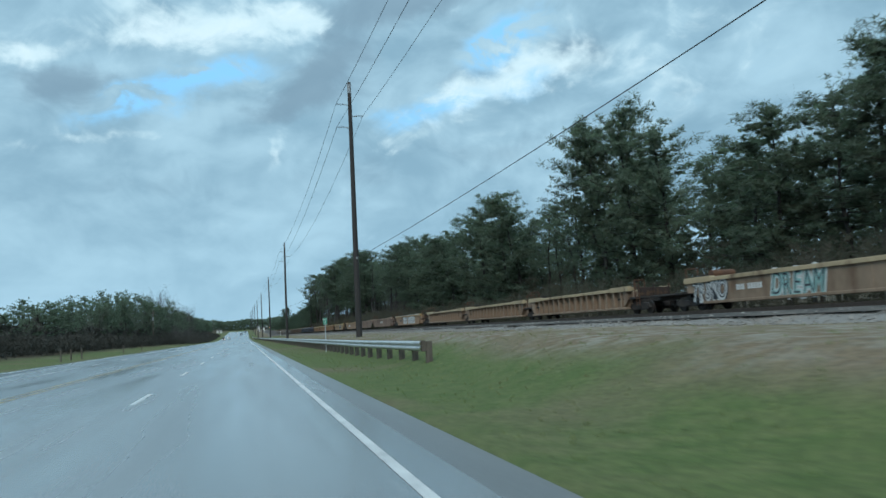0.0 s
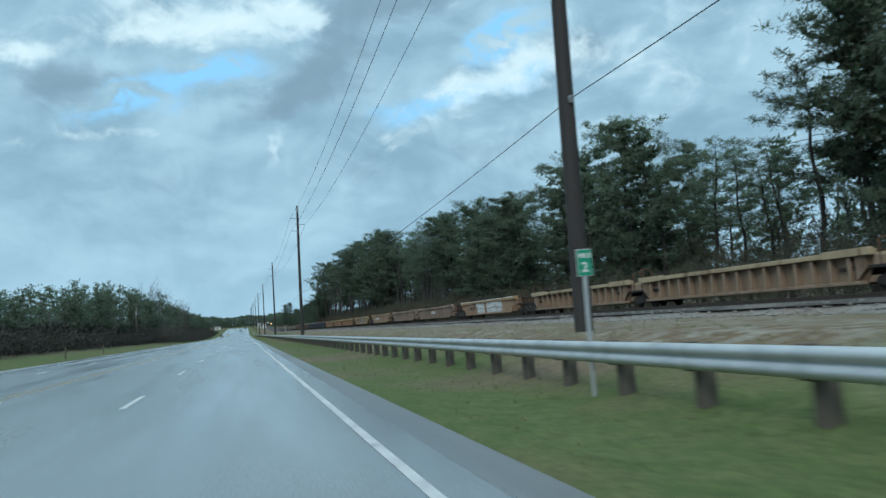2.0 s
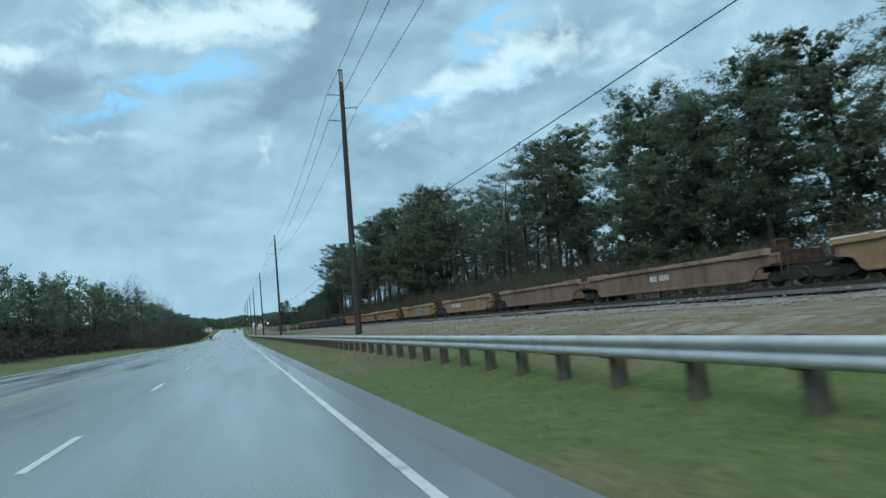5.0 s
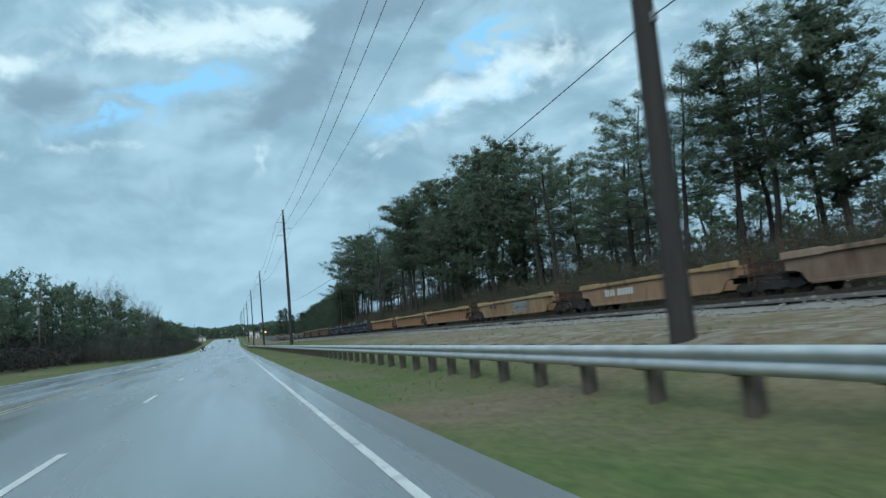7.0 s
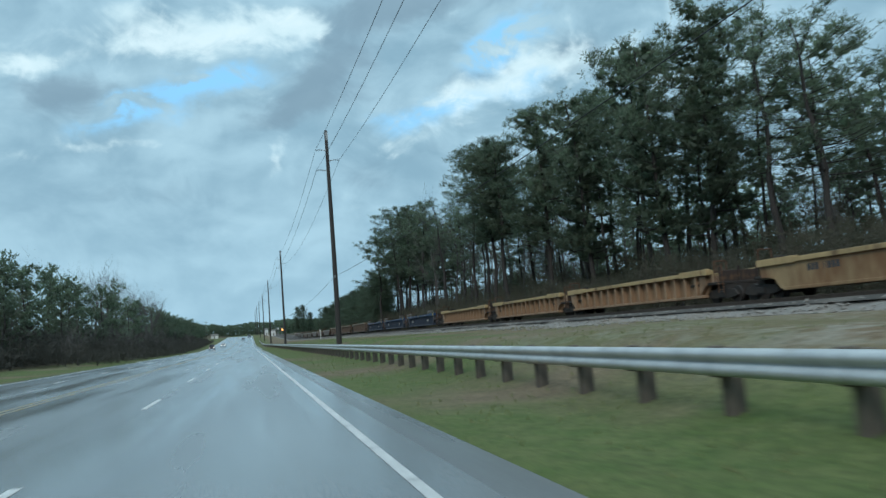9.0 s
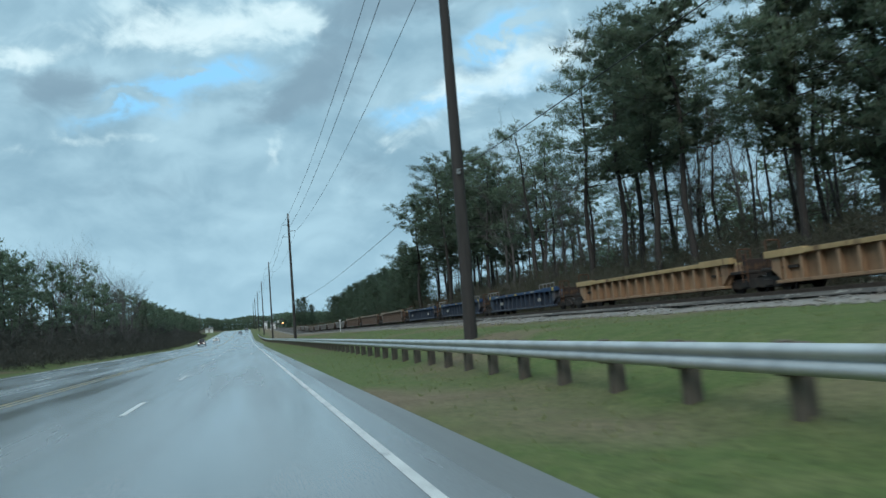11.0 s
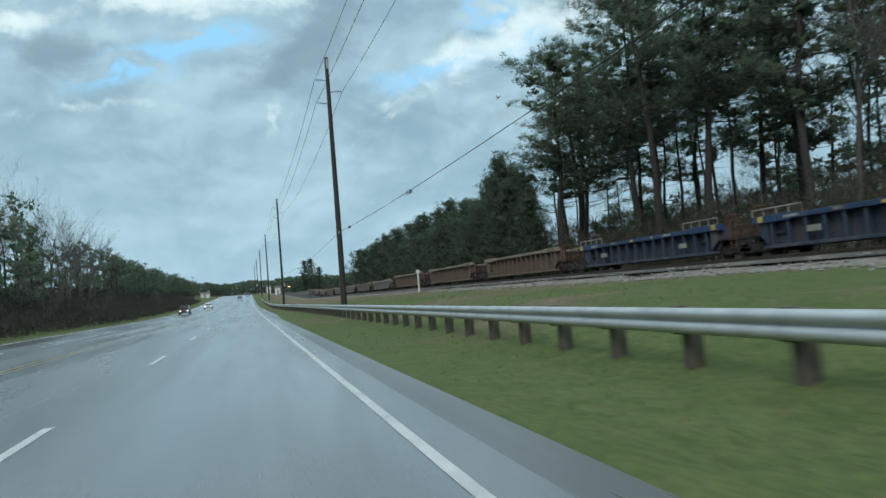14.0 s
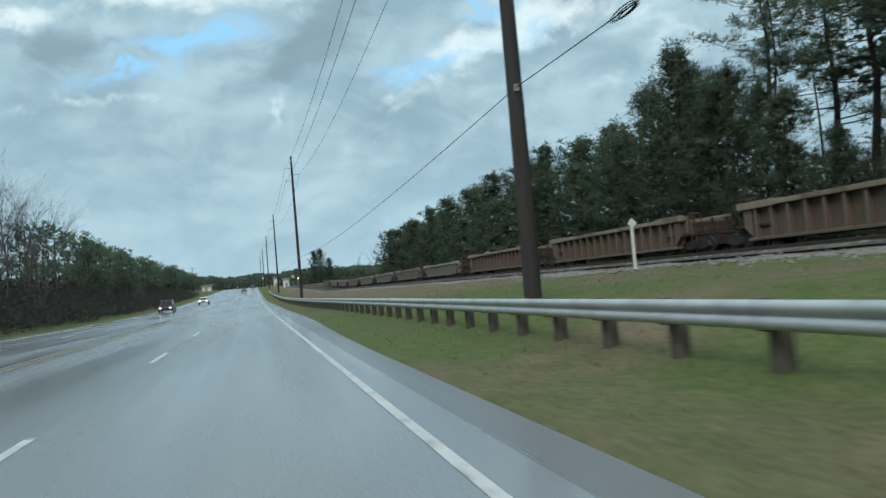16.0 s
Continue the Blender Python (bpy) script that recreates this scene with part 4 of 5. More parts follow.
for k in range(126):
    y = 22.8 + 3.81 * k
    z = road_z(y) + 0.50
    ob = piece("beam", BEAM, rail, (rail_x(y), y, z), -math.atan((rail_x(y + 3.81) - rail_x(y)) / 3.81))
    ob.rotation_euler[0] = math.atan((road_z(y + 3.81) - road_z(y)) / 3.81)
for k in range(252):
    y = 22.9 + 1.905 * k
    z = road_z(y) + 0.50
    piece("post", POST, rail, (rail_x(y), y, z))
    piece("spacer_block", BLOCK, rail, (rail_x(y), y, z))

# ---------------------------------------------------------------- small roadside things
zs = ground_z(5.0, 48.2)
sign = thing("mile_sign", "small green mile sign with white lettering on a steel post", "road sign", at=(5.0, 48.2, zs))
bm = bmesh.new()
box(bm, (-0.03, -0.02, -0.2), (0.03, 0.02, 2.16 - zs), 0.006)
part("post", bm, M_STEEL, sign)
bm = bmesh.new()
box(bm, (-0.125, -0.028, 1.795 - zs), (0.125, -0.022, 2.205 - zs))
plate = part("plate", bm, M_WHITE, sign, "green plate with a thin white border")
bm = bmesh.new()
box(bm, (-0.116, -0.034, 1.804 - zs), (0.116, -0.0285, 2.196 - zs))
part("face", bm, M_GREEN_SIGN, plate)
letters("lettering", "MILE", 0.098, M_WHITE, plate, (0, -0.036, 2.105 - zs), (90, 0, 0), thick=0.001, bold=0.003)
letters("lettering", "2", 0.21, M_WHITE, plate, (0, -0.036, 1.925 - zs), (90, 0, 0), thick=0.001, bold=0.005)

for y in (83, 87.5, 93, 123, 144):
    t = thing("verge_post", "short dark timber post on the grass verge", "post", "verge posts", at=(-18.2, y, ground_z(-18.2, y)))
    bm = bmesh.new()
    rod(bm, (0, 0, -0.3), (0, 0, 1.15), 0.085, 0.08, 8)
    part("post", bm, M_POST, t)
    bm = bmesh.new()
    rod(bm, (0, 0, 1.15), (0, 0, 1.2), 0.08, 0.03, 8)
    part("cap", bm, M_POST, t)

zm = ground_z(14.8, 330.5)
mk = thing("marker_post", "white railway marker post with a diamond-shaped head", "marker post", at=(14.8, 330.5, zm))
bm = bmesh.new()
box(bm, (-0.06, -0.04, -0.2), (0.06, 0.04, 3.0 - zm), 0.01)
part("post", bm, M_WHITE, mk)
bm = bmesh.new()
prism(bm, [(-0.01, 0), (0.01, 0), (0.01, 0.3), (-0.01, 0.3)], -0.15, 0.15)
bmesh.ops.rotate(bm, verts=bm.verts[:], cent=(0, 0, 0.15), matrix=Matrix.Rotation(radians(45), 3, "Y"))
bmesh.ops.translate(bm, verts=bm.verts[:], vec=(0, -0.06, 2.84 - zm))
part("diamond_head", bm, M_WHITE, mk)


def car_body(name, label, paintm, at, turn, high=False):
    """A parked car: lower body, cabin, windows, wheels with tyres and rims, lamps. It faces -y."""
    c = thing(name, label, "car", at=at, turn=turn)
    hb, hr = (1.0, 1.75) if high else (0.88, 1.42)
    bm = bmesh.new()
    prism(bm, [(-2.25, 0.35), (-2.3, 0.6), (-2.2, hb - 0.14), (-1.1, hb), (2.15, hb), (2.25, 0.6), (2.2, 0.35)], -0.9, 0.9)
    bmesh.ops.bevel(bm, geom=bm.edges[:], offset=0.05, segments=2, affect="EDGES")
    part("body", bm, paintm, c, smooth=False)
    bm = bmesh.new()
    prism(bm, [(-1.15, hb - 0.02), (-0.45, hr), (1.2 if not high else 1.9, hr), (1.85 if not high else 2.1, hb - 0.02)], -0.72, 0.72)
    bmesh.ops.bevel(bm, geom=bm.edges[:], offset=0.06, segments=2, affect="EDGES")
    part("cabin", bm, paintm, c)
    bm = bmesh.new()
    bm.faces.new([bm.verts.new(p) for p in ((-0.62, -1.12, hb + 0.05), (0.62, -1.12, hb + 0.05), (0.58, -0.53, hr - 0.07), (-0.58, -0.53, hr - 0.07))])
    bmesh.ops.solidify(bm, geom=bm.faces[:], thickness=0.02)
    part("windscreen", bm, M_GLASS, c)
    for s in (-1, 1):
        bm = bmesh.new()
        prism(bm, [(-0.8, hb + 0.06), (-0.4, hr - 0.08), (1.1, hr - 0.08), (1.5, hb + 0.06)], s * 0.725 - 0.006, s * 0.725 + 0.006)
        part("side_window", bm, M_GLASS, c)
        bm = bmesh.new()
        box(bm, (s * 0.62 - 0.16, -2.32, 0.62), (s * 0.62 + 0.16, -2.24, 0.76), 0.02)
        part("headlight", bm, M_LAMP, c, "lit headlight")
        for y in (-1.4, 1.4):
            bm = bmesh.new()
            rod(bm, (s * 0.78, y, 0.33), (s * 0.93, y, 0.33), 0.33, 0.33, 18)
            t = part("wheel", bm, M_TYRE, c)
            bm = bmesh.new()
            rod(bm, (s * 0.925, y, 0.33), (s * 0.945, y, 0.33), 0.2, 0.18, 12)
            part("rim", bm, M_RIM, t)
    bm = bmesh.new()
    box(bm, (-0.5, -2.32, 0.42), (0.5, -2.27, 0.6), 0.02)
    part("grille", bm, M_BLACK, c)
    return c


car_body("suv", "dark sport utility vehicle with lit headlights on the wet road", M_MAROON, (-11.2, 408, road_z(408)), 0, True)
car_body("sedan", "white sedan with lit headlights on the wet road", M_CARWHITE, (-9.4, 454, road_z(454)), 0)
car_body("sedan", "grey sedan seen from behind far down the road", M_CARGREY, (-3.0, 560, road_z(560)), math.pi)
car_body("suv", "dark sport utility vehicle seen from behind far down the road", M_CARGREY, (0.0, 640, road_z(640)), math.pi, True)

# ---------------------------------------------------------------- trees
def tube(verts, faces, path, radii, sides):
    """Adds a bent tapering tube through the points of path."""
    k0 = len(verts)
    for i, (p, r) in enumerate(zip(path, radii)):
        a = Vector(path[min(i + 1, len(path) - 1)]) - Vector(path[max(i - 1, 0)])
        a = a.normalized() if a.length > 1e-6 else Vector((0, 0, 1))
        u = a.cross(Vector((0.31, 0.87, 0.17)))
        u = u.normalized()
        w = a.cross(u)
        for s in range(sides):
            t = 2 * math.pi * s / sides
            verts.append(tuple(Vector(p) + (u * math.cos(t) + w * math.sin(t)) * r))
    for i in range(len(path) - 1):
        for s in range(sides):
            a, b = k0 + i * sides + s, k0 + i * sides + (s + 1) % sides
            faces.append((a, b, b + sides, a + sides))


def tufts(rng, centres, needles, length, width, up=0.35):
    """Bunches of needle blades round the given centres, as arrays."""
    c = np.repeat(np.array(centres), needles, axis=0)
    n = len(c)
    d = rng.normal(size=(n, 3))
    d[:, 2] += up
    d /= np.linalg.norm(d, axis=1)[:, None]
    side = np.cross(d, rng.normal(size=(n, 3)))
    side /= np.linalg.norm(side, axis=1)[:, None] + 1e-9
    L = length * rng.uniform(0.6, 1.25, size=(n, 1))
    wd = width * rng.uniform(0.7, 1.3, size=(n, 1))
    root = c + d * L * 0.12
    v = np.stack([root + side * wd, c + d * L, root - side * wd], axis=1).reshape(-1, 3)
    f = np.arange(n * 3).reshape(-1, 3)
    return v, f


def unit(a):
    return a / (np.linalg.norm(a, axis=1)[:, None] + 1e-9)


def puffs(rng, centres, size, needles, core, blade, width, leaf=0.55):
    """Rounded needle clumps: a few broad leaves of needles in the heart of each, and a fringe of fine blades round it. Returns
    points, faces and the way out of the clump at each point."""
    c = np.array(centres)
    n = len(c)
    s = size * rng.uniform(0.65, 1.25, size=(n, 1))
    out_v, out_n = [], []
    # fringe
    k = np.repeat(np.arange(n), needles)
    d = rng.normal(size=(len(k), 3))
    d[:, 2] += 0.75
    d = unit(d)
    side = unit(np.cross(d, rng.normal(size=(len(k), 3))))
    root = c[k] + d * s[k] * rng.uniform(0.0, 0.85, size=(len(k), 1))
    tip = root + unit(d + rng.normal(size=d.shape) * 0.25) * blade * rng.uniform(0.6, 1.2, size=(len(k), 1))
    wd = width * rng.uniform(0.7, 1.3, size=(len(k), 1))
    out_v.append(np.stack([root + side * wd, tip, root - side * wd], axis=1))
    out_n.append(np.repeat(d[:, None, :], 3, axis=1))
    # heart, if any
    k = np.repeat(np.arange(n), core)
    d = rng.normal(size=(len(k), 3))
    d[:, 2] = np.abs(d[:, 2]) * 0.8
    d = unit(d)
    mid = c[k] + d * s[k] * rng.uniform(0.0, 0.55, size=(len(k), 1))
    e1 = unit(np.cross(unit(d + rng.normal(size=d.shape) * 0.6), rng.normal(size=d.shape)))
    e2 = unit(np.cross(e1, d + rng.normal(size=d.shape) * 0.4))
    r = s[k] * leaf
    out_v.append(np.stack([mid + e1 * r, mid - e1 * r * 0.6 + e2 * r * 0.8, mid - e1 * r * 0.6 - e2 * r * 0.8], axis=1))
    out_n.append(np.repeat(d[:, None, :], 3, axis=1))
    v = np.concatenate(out_v)
    nn = np.concatenate(out_n)
    flat_n = np.cross(v[:, 1] - v[:, 0], v[:, 2] - v[:, 0])
    flip = (flat_n * nn[:, 0]).sum(axis=1) < 0
    v[flip] = v[flip][:, ::-1]
    return v.reshape(-1, 3), nn.reshape(-1, 3)


def crown_mesh(v, nn, middle, mat):
    """A crown whose clumps catch the light as rounded masses."""
    f = np.arange(len(v)).reshape(-1, 3)
    me = soup("crown", v.tolist(), f.tolist(), mat, smooth=True)
    away = unit(v - np.array(middle))
    me.normals_split_custom_set_from_vertices(unit(nn * 0.5 + away * 0.6 + np.array((0, 0, 0.15))).tolist())
    return me


def pine(seed, height=22.0, clear=0.45, reach=3.6, limbs=44, subs=5, needles=17, core=0, size=0.40, blade=0.34, width=0.030, cone=False, needle_mat=None, lean=0.6, point=0.8, heart=2, twigs=True, coarse=False, girth=0.0105):
    """Trunk with limbs, and crown, of one pine; returns the two meshes."""
    rng = np.random.default_rng(seed)
    tv, tf = [], []
    bend = rng.normal(size=2) * lean
    path = [(bend[0] * (k / 9) ** 2 + 0.12 * math.sin(k * 1.3 + seed), bend[1] * (k / 9) ** 2 + 0.12 * math.cos(k * 1.7 + seed), height * 0.97 * k / 9) for k in range(10)]
    r0 = girth * height
    radii = [r0 * (1 - 0.88 * (k / 9) ** 1.15) for k in range(10)]
    tube(tv, tf, path, radii, 8)

    def trunk_at(z):
        u = min(8.999, max(0.0, z / (height * 0.97) * 9))
        i = int(u)
        return Vector(path[i]).lerp(Vector(path[i + 1]), u - i), radii[i]

    centres, inner = [], []
    for k in range(limbs):
        u = (k + rng.uniform(0, 1)) / limbs
        z = height * (clear + (0.985 - clear) * u)
        a = rng.uniform(0, 2 * math.pi) if not cone else k * 2.4 + rng.normal() * 0.3
        if cone:
            out = reach * (1.02 - u) ** point * rng.uniform(0.6, 1.15) + 0.12
            rise = 0.22 + 0.85 * u
        else:
            # a rounded, uneven head on layered limbs
            u *= 0.95
            out = reach * math.sqrt(max(0.05, 1 - ((u - 0.40) / 0.62) ** 2)) * rng.uniform(0.60, 1.08)
            rise = rng.uniform(0.05, 0.45) + 0.35 * u
            z = height * (clear + (0.985 - clear) * u)
        p, r = trunk_at(z)
        tip = p + Vector((math.cos(a) * out, math.sin(a) * out, out * rise * 0.8))
        mid = p.lerp(tip, 0.5) + Vector((0, 0, -0.10 * out))
        tube(tv, tf, [tuple(p), tuple(mid), tuple(tip)], [max(0.025, r * 0.34), max(0.018, r * 0.2), 0.012], 4)
        for s in range(subs):
            q = p.lerp(tip, 1 - 0.72 * rng.uniform(0, 1) ** 1.5)
            b = a + rng.normal() * 0.9
            ln = rng.uniform(0.3, 1.0) * ((0.5 + 0.20 * out) if not cone else (0.2 + 0.3 * out))
            e = q + Vector((math.cos(b) * ln, math.sin(b) * ln, ln * rng.uniform(0.05, 0.75)))
            if twigs:
                tube(tv, tf, [tuple(q), tuple(e)], [0.02, 0.008], 3)
            centres.append(tuple(e))
            centres.append(tuple(q.lerp(e, 0.45) + Vector(rng.normal(size=3) * 0.18)))
        centres.append(tuple(tip))
        # the dense shaded heart of the crown, and upswept shoots on young trees
        for s in range(heart):
            inner.append(tuple(p.lerp(tip, rng.uniform(0.05, 0.68)) + Vector(rng.normal(size=3) * 0.3)))
        if cone and rng.uniform() < 0.6:
            for s in range(3):
                centres.append(tuple(tip + Vector((0, 0, 0.28 * (s + 1)))))
    top, _ = trunk_at(height)
    for s in range(5):
        centres.append(tuple(top + (Vector((0, 0, 0.28 * s)) if cone else Vector(rng.normal(size=3) * 0.35))))
    # a few dead stubs below the crown
    for k in range(0 if cone else 9):
        p, r = trunk_at(height * rng.uniform(0.08, max(0.1, clear)))
        a = rng.uniform(0, 6.28)
        ln = rng.uniform(0.4, 1.8)
        tube(tv, tf, [tuple(p), tuple(p + Vector((math.cos(a) * ln, math.sin(a) * ln, rng.uniform(-0.2, 0.4))))], [0.03, 0.01], 3)
    v, nn = puffs(rng, centres, size, needles, core, blade, width)
    if inner:
        v2, n2 = puffs(rng, inner, 0.8, 4, 3, 0.5, 0.06) if coarse else puffs(rng, inner, 0.8, 5, 7, 0.4, 0.035, 0.30)
        v, nn = np.concatenate([v, v2]), np.concatenate([nn, n2])
    m, _ = trunk_at(height * (clear + 0.35 * (1 - clear)))
    return soup("trunk", tv, tf, M_BARK, smooth=True), crown_mesh(v, nn, tuple(m), needle_mat or M_NEEDLE)


def bare_tree(seed, height=15.0, spread=0.5):
    """A leafless broadleaf tree: trunk, and a crown of branches and twigs."""
    rng = np.random.default_rng(seed)
    tv, tf, cv, cf = [], [], [], []
    path = [(0.2 * math.sin(k + seed), 0.2 * math.cos(k * 1.4 + seed), height * 0.62 * k / 5) for k in range(6)]
    radii = [0.0085 * height * (1 - 0.13 * k) for k in range(6)]
    tube(tv, tf, path, radii, 7)

    def grow(p, d, length, r, level):
        n = p + d * length
        m = p.lerp(n, 0.5) + Vector(rng.normal(size=3) * length * 0.06)
        tube(cv, cf, [tuple(p), tuple(m), tuple(n)], [r, r * 0.75, r * 0.5], 4 if level < 2 else 3)
        if level >= 3:
            return
        for k in range(4 if level < 2 else 5):
            q = p.lerp(n, rng.uniform(0.35, 1.0))
            e = (d + Vector(rng.normal(size=3) * spread) + Vector((0, 0, 0.28))).normalized()
            grow(q, e, length * rng.uniform(0.45, 0.72), r * 0.5, level + 1)

    for k in range(9):
        u = rng.uniform(0.45, 1.0)
        i = int(u * 4.99)
        p = Vector(path[i]).lerp(Vector(path[i + 1]), u * 5 - i)
        a = rng.uniform(0, 6.28)
        d = Vector((math.cos(a) * 0.6, math.sin(a) * 0.6, 1.0)).normalized()
        grow(p, d, height * rng.uniform(0.2, 0.34), radii[i] * 0.34, 1)
    return soup("trunk", tv, tf, M_BARE, smooth=True), soup("crown", cv, cf, M_BARE)


def plant_tree(meshes, x, y, scale, name, label, category, group, turn, squash=1.0, sink=0.15):
    t = thing(name, label, category, group, (x, y, ground_z(x, y) - sink), turn)
    t.scale = (scale * squash, scale * squash, scale)
    for me, nm in zip(meshes, ("trunk", "crown")):
        o = new(nm, me)
        o.parent = t
    return t


TALL = [pine(s, 22, c, r, limbs=56, subs=6, needles=14, width=0.034, heart=7, twigs=False) for s, c, r in ((1, 0.28, 4.4), (2, 0.36, 4.0), (3, 0.24, 4.6), (5, 0.32, 4.3))]
HIGH = [pine(s, 23, c, r, limbs=46, subs=6, heart=5, twigs=s == 6) for s, c, r in ((6, 0.40, 4.4), (7, 0.46, 4.1), (8, 0.36, 4.6))]
FULL = [pine(s, 20, c, r, limbs=54, subs=6, needles=14, width=0.034, heart=7, twigs=False) for s, c, r in ((11, 0.10, 4.3), (12, 0.16, 4.6), (13, 0.06, 4.1))]
THIN = [pine(s, 23, c, r, limbs=34, subs=6, heart=0, twigs=True) for s, c, r in ((21, 0.36, 4.6), (22, 0.44, 4.2))]
YOUNG = [pine(s, 14, 0.03, 4.7, limbs=84, subs=4, needles=15, size=0.34, blade=0.30, width=0.022, cone=True, twigs=False, needle_mat=M_YOUNG, lean=0.2, point=0.85, heart=2) for s in (31, 32)]
ROUND = [pine(s, 14, 0.03, 4.0, limbs=56, subs=4, needles=8, size=0.44, blade=0.34, width=0.05, cone=True, twigs=False, needle_mat=M_YOUNG, lean=0.2, point=0.55, heart=4) for s in (34, 35)]
BACK = [pine(s, 22, c, 4.4, limbs=34, subs=4, needles=10, size=0.6, blade=0.45, width=0.05, twigs=False, heart=2, coarse=True) for s, c in ((61, 0.30), (62, 0.38), (63, 0.46))]
FAR = [pine(s, 20, c, 4.4, limbs=22, subs=3, needles=6, size=0.95, blade=0.6, width=0.16, twigs=False, heart=5, coarse=True) for s, c in ((41, 0.12), (42, 0.2), (43, 0.06))]
DIM = [pine(s, 20, c, 4.4, limbs=18, subs=2, needles=6, size=1.15, blade=0.7, width=0.19, twigs=False, heart=5, coarse=True) for s, c in ((44, 0.10), (45, 0.18), (46, 0.06))]
SLIM = [pine(s, 22, c, 2.6, limbs=20, subs=4, needles=14, heart=1, twigs=True, girth=0.0068) for s, c in ((71, 0.58), (72, 0.66), (73, 0.62))]
BARE = [bare_tree(s, 16) for s in (51, 52, 53)]


def joined_woods(name, label, spots):
    """Trees too deep in the woods to tell apart, as one object; each spot: mesh pair, x, y, scale, squash, turn."""
    vs, fs, kinds, base = [], [], [], 0
    for meshes, x, y, k, wide, turn in spots:
        c, s_ = math.cos(turn), math.sin(turn)
        for slot, me in enumerate(meshes):
            co = np.empty(len(me.vertices) * 3)
            me.vertices.foreach_get("co", co)
            co = co.reshape(-1, 3)
            px, py = co[:, 0] * k * wide, co[:, 1] * k * wide
            vs.append(np.stack([x + c * px - s_ * py, y + s_ * px + c * py, ground_z(x, y) - 0.15 + co[:, 2] * k], axis=1))
            for p in me.polygons:
                fs.append(tuple(base + i for i in p.vertices))
                kinds.append(slot)
            base += len(co)
    me = soup(name, np.concatenate(vs).tolist(), fs, M_BARK)
    me.materials.append(M_NEEDLE)
    me.polygons.foreach_set("material_index", kinds)
    return tagged(new(name, me), label, "woods", kind="stuff")


L_TALL = "tall dark pine with a bare lower trunk behind the railway"
L_FULL = "dense dark pine with low branches behind the railway"
L_THIN = "sparse tall pine with open branches behind the railway"
L_YOUNG = "young pointed pine with branches to the ground"
L_BARE = "leafless grey tree at the edge of the woods"
rng = np.random.default_rng(7)


def set_pine(y, x, top, kind):
    pool, h0, label = {"t": (TALL, 22, L_TALL), "f": (FULL, 20, L_FULL), "n": (THIN, 23, L_THIN), "h": (HIGH, 23, L_TALL), "b": (BACK, 22, L_TALL), "s": (SLIM, 22, "slim pine with a long bare trunk behind the railway"), "y": (YOUNG, 14, L_YOUNG), "r": (ROUND, 14, "young round-topped pine with branches to the ground")}[kind]
    me = pool[int(rng.integers(len(pool)))]
    h = top - ground_z(x, y) + 0.2
    plant_tree(me, x, y, h / h0, "pine_tree", label, "tree", "pine woods by the railway", rng.uniform(0, 6.28), squash=float(np.clip(1.25 * h0 / h, 0.85, 1.5)) if kind not in "yrs" else rng.uniform(1.25, 1.6) if kind == "r" else rng.uniform(1.0, 1.3))


# front of the woods: y, x, top, kind
FRONT = "26,39,16,f 32,38,17,f 36,38,17.7,t 40,39,16,f 45,38,15.5,f 49,39,15,f 61,39,19,f 66,38,22.5,f 72,38,23.8,f 76,39,23,t 80,39,17.5,n 86,41,13.5,n 91,41,14,n 95,41,16,n " \
        "99,38.5,19.5,f 105,38.5,21.4,f 112,37,20,f 120,38,19.5,f 129,37,17.5,f 137,37,18.2,t 144,38,17.5,f 151,37,20.5,f 159,38,20,f 167,37,21.5,t 173,37,21.5,n 178,38,22,h 184,37,21.8,n 190,37,21.2,n 195,38,19,n 202,40,11,n"
FRONT2 = "208,36,20.6,n 213,36,21.5,n 219,35,24.4,t 224,34,25.8,t 230,36,26.6,h 238,34,25.4,t 243,36,27.0,t 246,33,25.6,t 254,30.4,24.1,h 259,30.8,24.7,h 267,32.5,26,h 270,36,28.4,h 275,33,26,n " \
         "284,31,22.0,n 290,36,24.5,s 282,37,24,s 301,31,23.5,h 309,30.3,26,h 314,29.5,26,n 320,31,26,h 323,35,26,h 328,28,22.5,h 334,33,25,n 339,36,24,h 344,38,23,n 347,36,22,s 351,39,23,n 356,43,23,s"
YOUNGS = "333,27.5,7,y 338,29,10,y 342,30.5,11.5,y 345,29.5,12.5,y 347,32,14,y 353,33,15.5,y 350,30.3,16.4,y 356,31.5,15,y 359,30.5,12,y 362,32,12.5,r 369,32,13.5,r 378,31.6,14.6,r 387,32,14,r " \
         "396,31.5,14.5,r 405,31,14,r 415,30.5,14,r 425,30,13.5,r 436,29.5,12.5,r 446,28.5,12,r 455,28.5,12.5,r"
for row in (FRONT + " " + FRONT2 + " " + YOUNGS).split():
    yy, xx, tt, kk = row.split(",")
    set_pine(float(yy), float(xx), float(tt), kk)
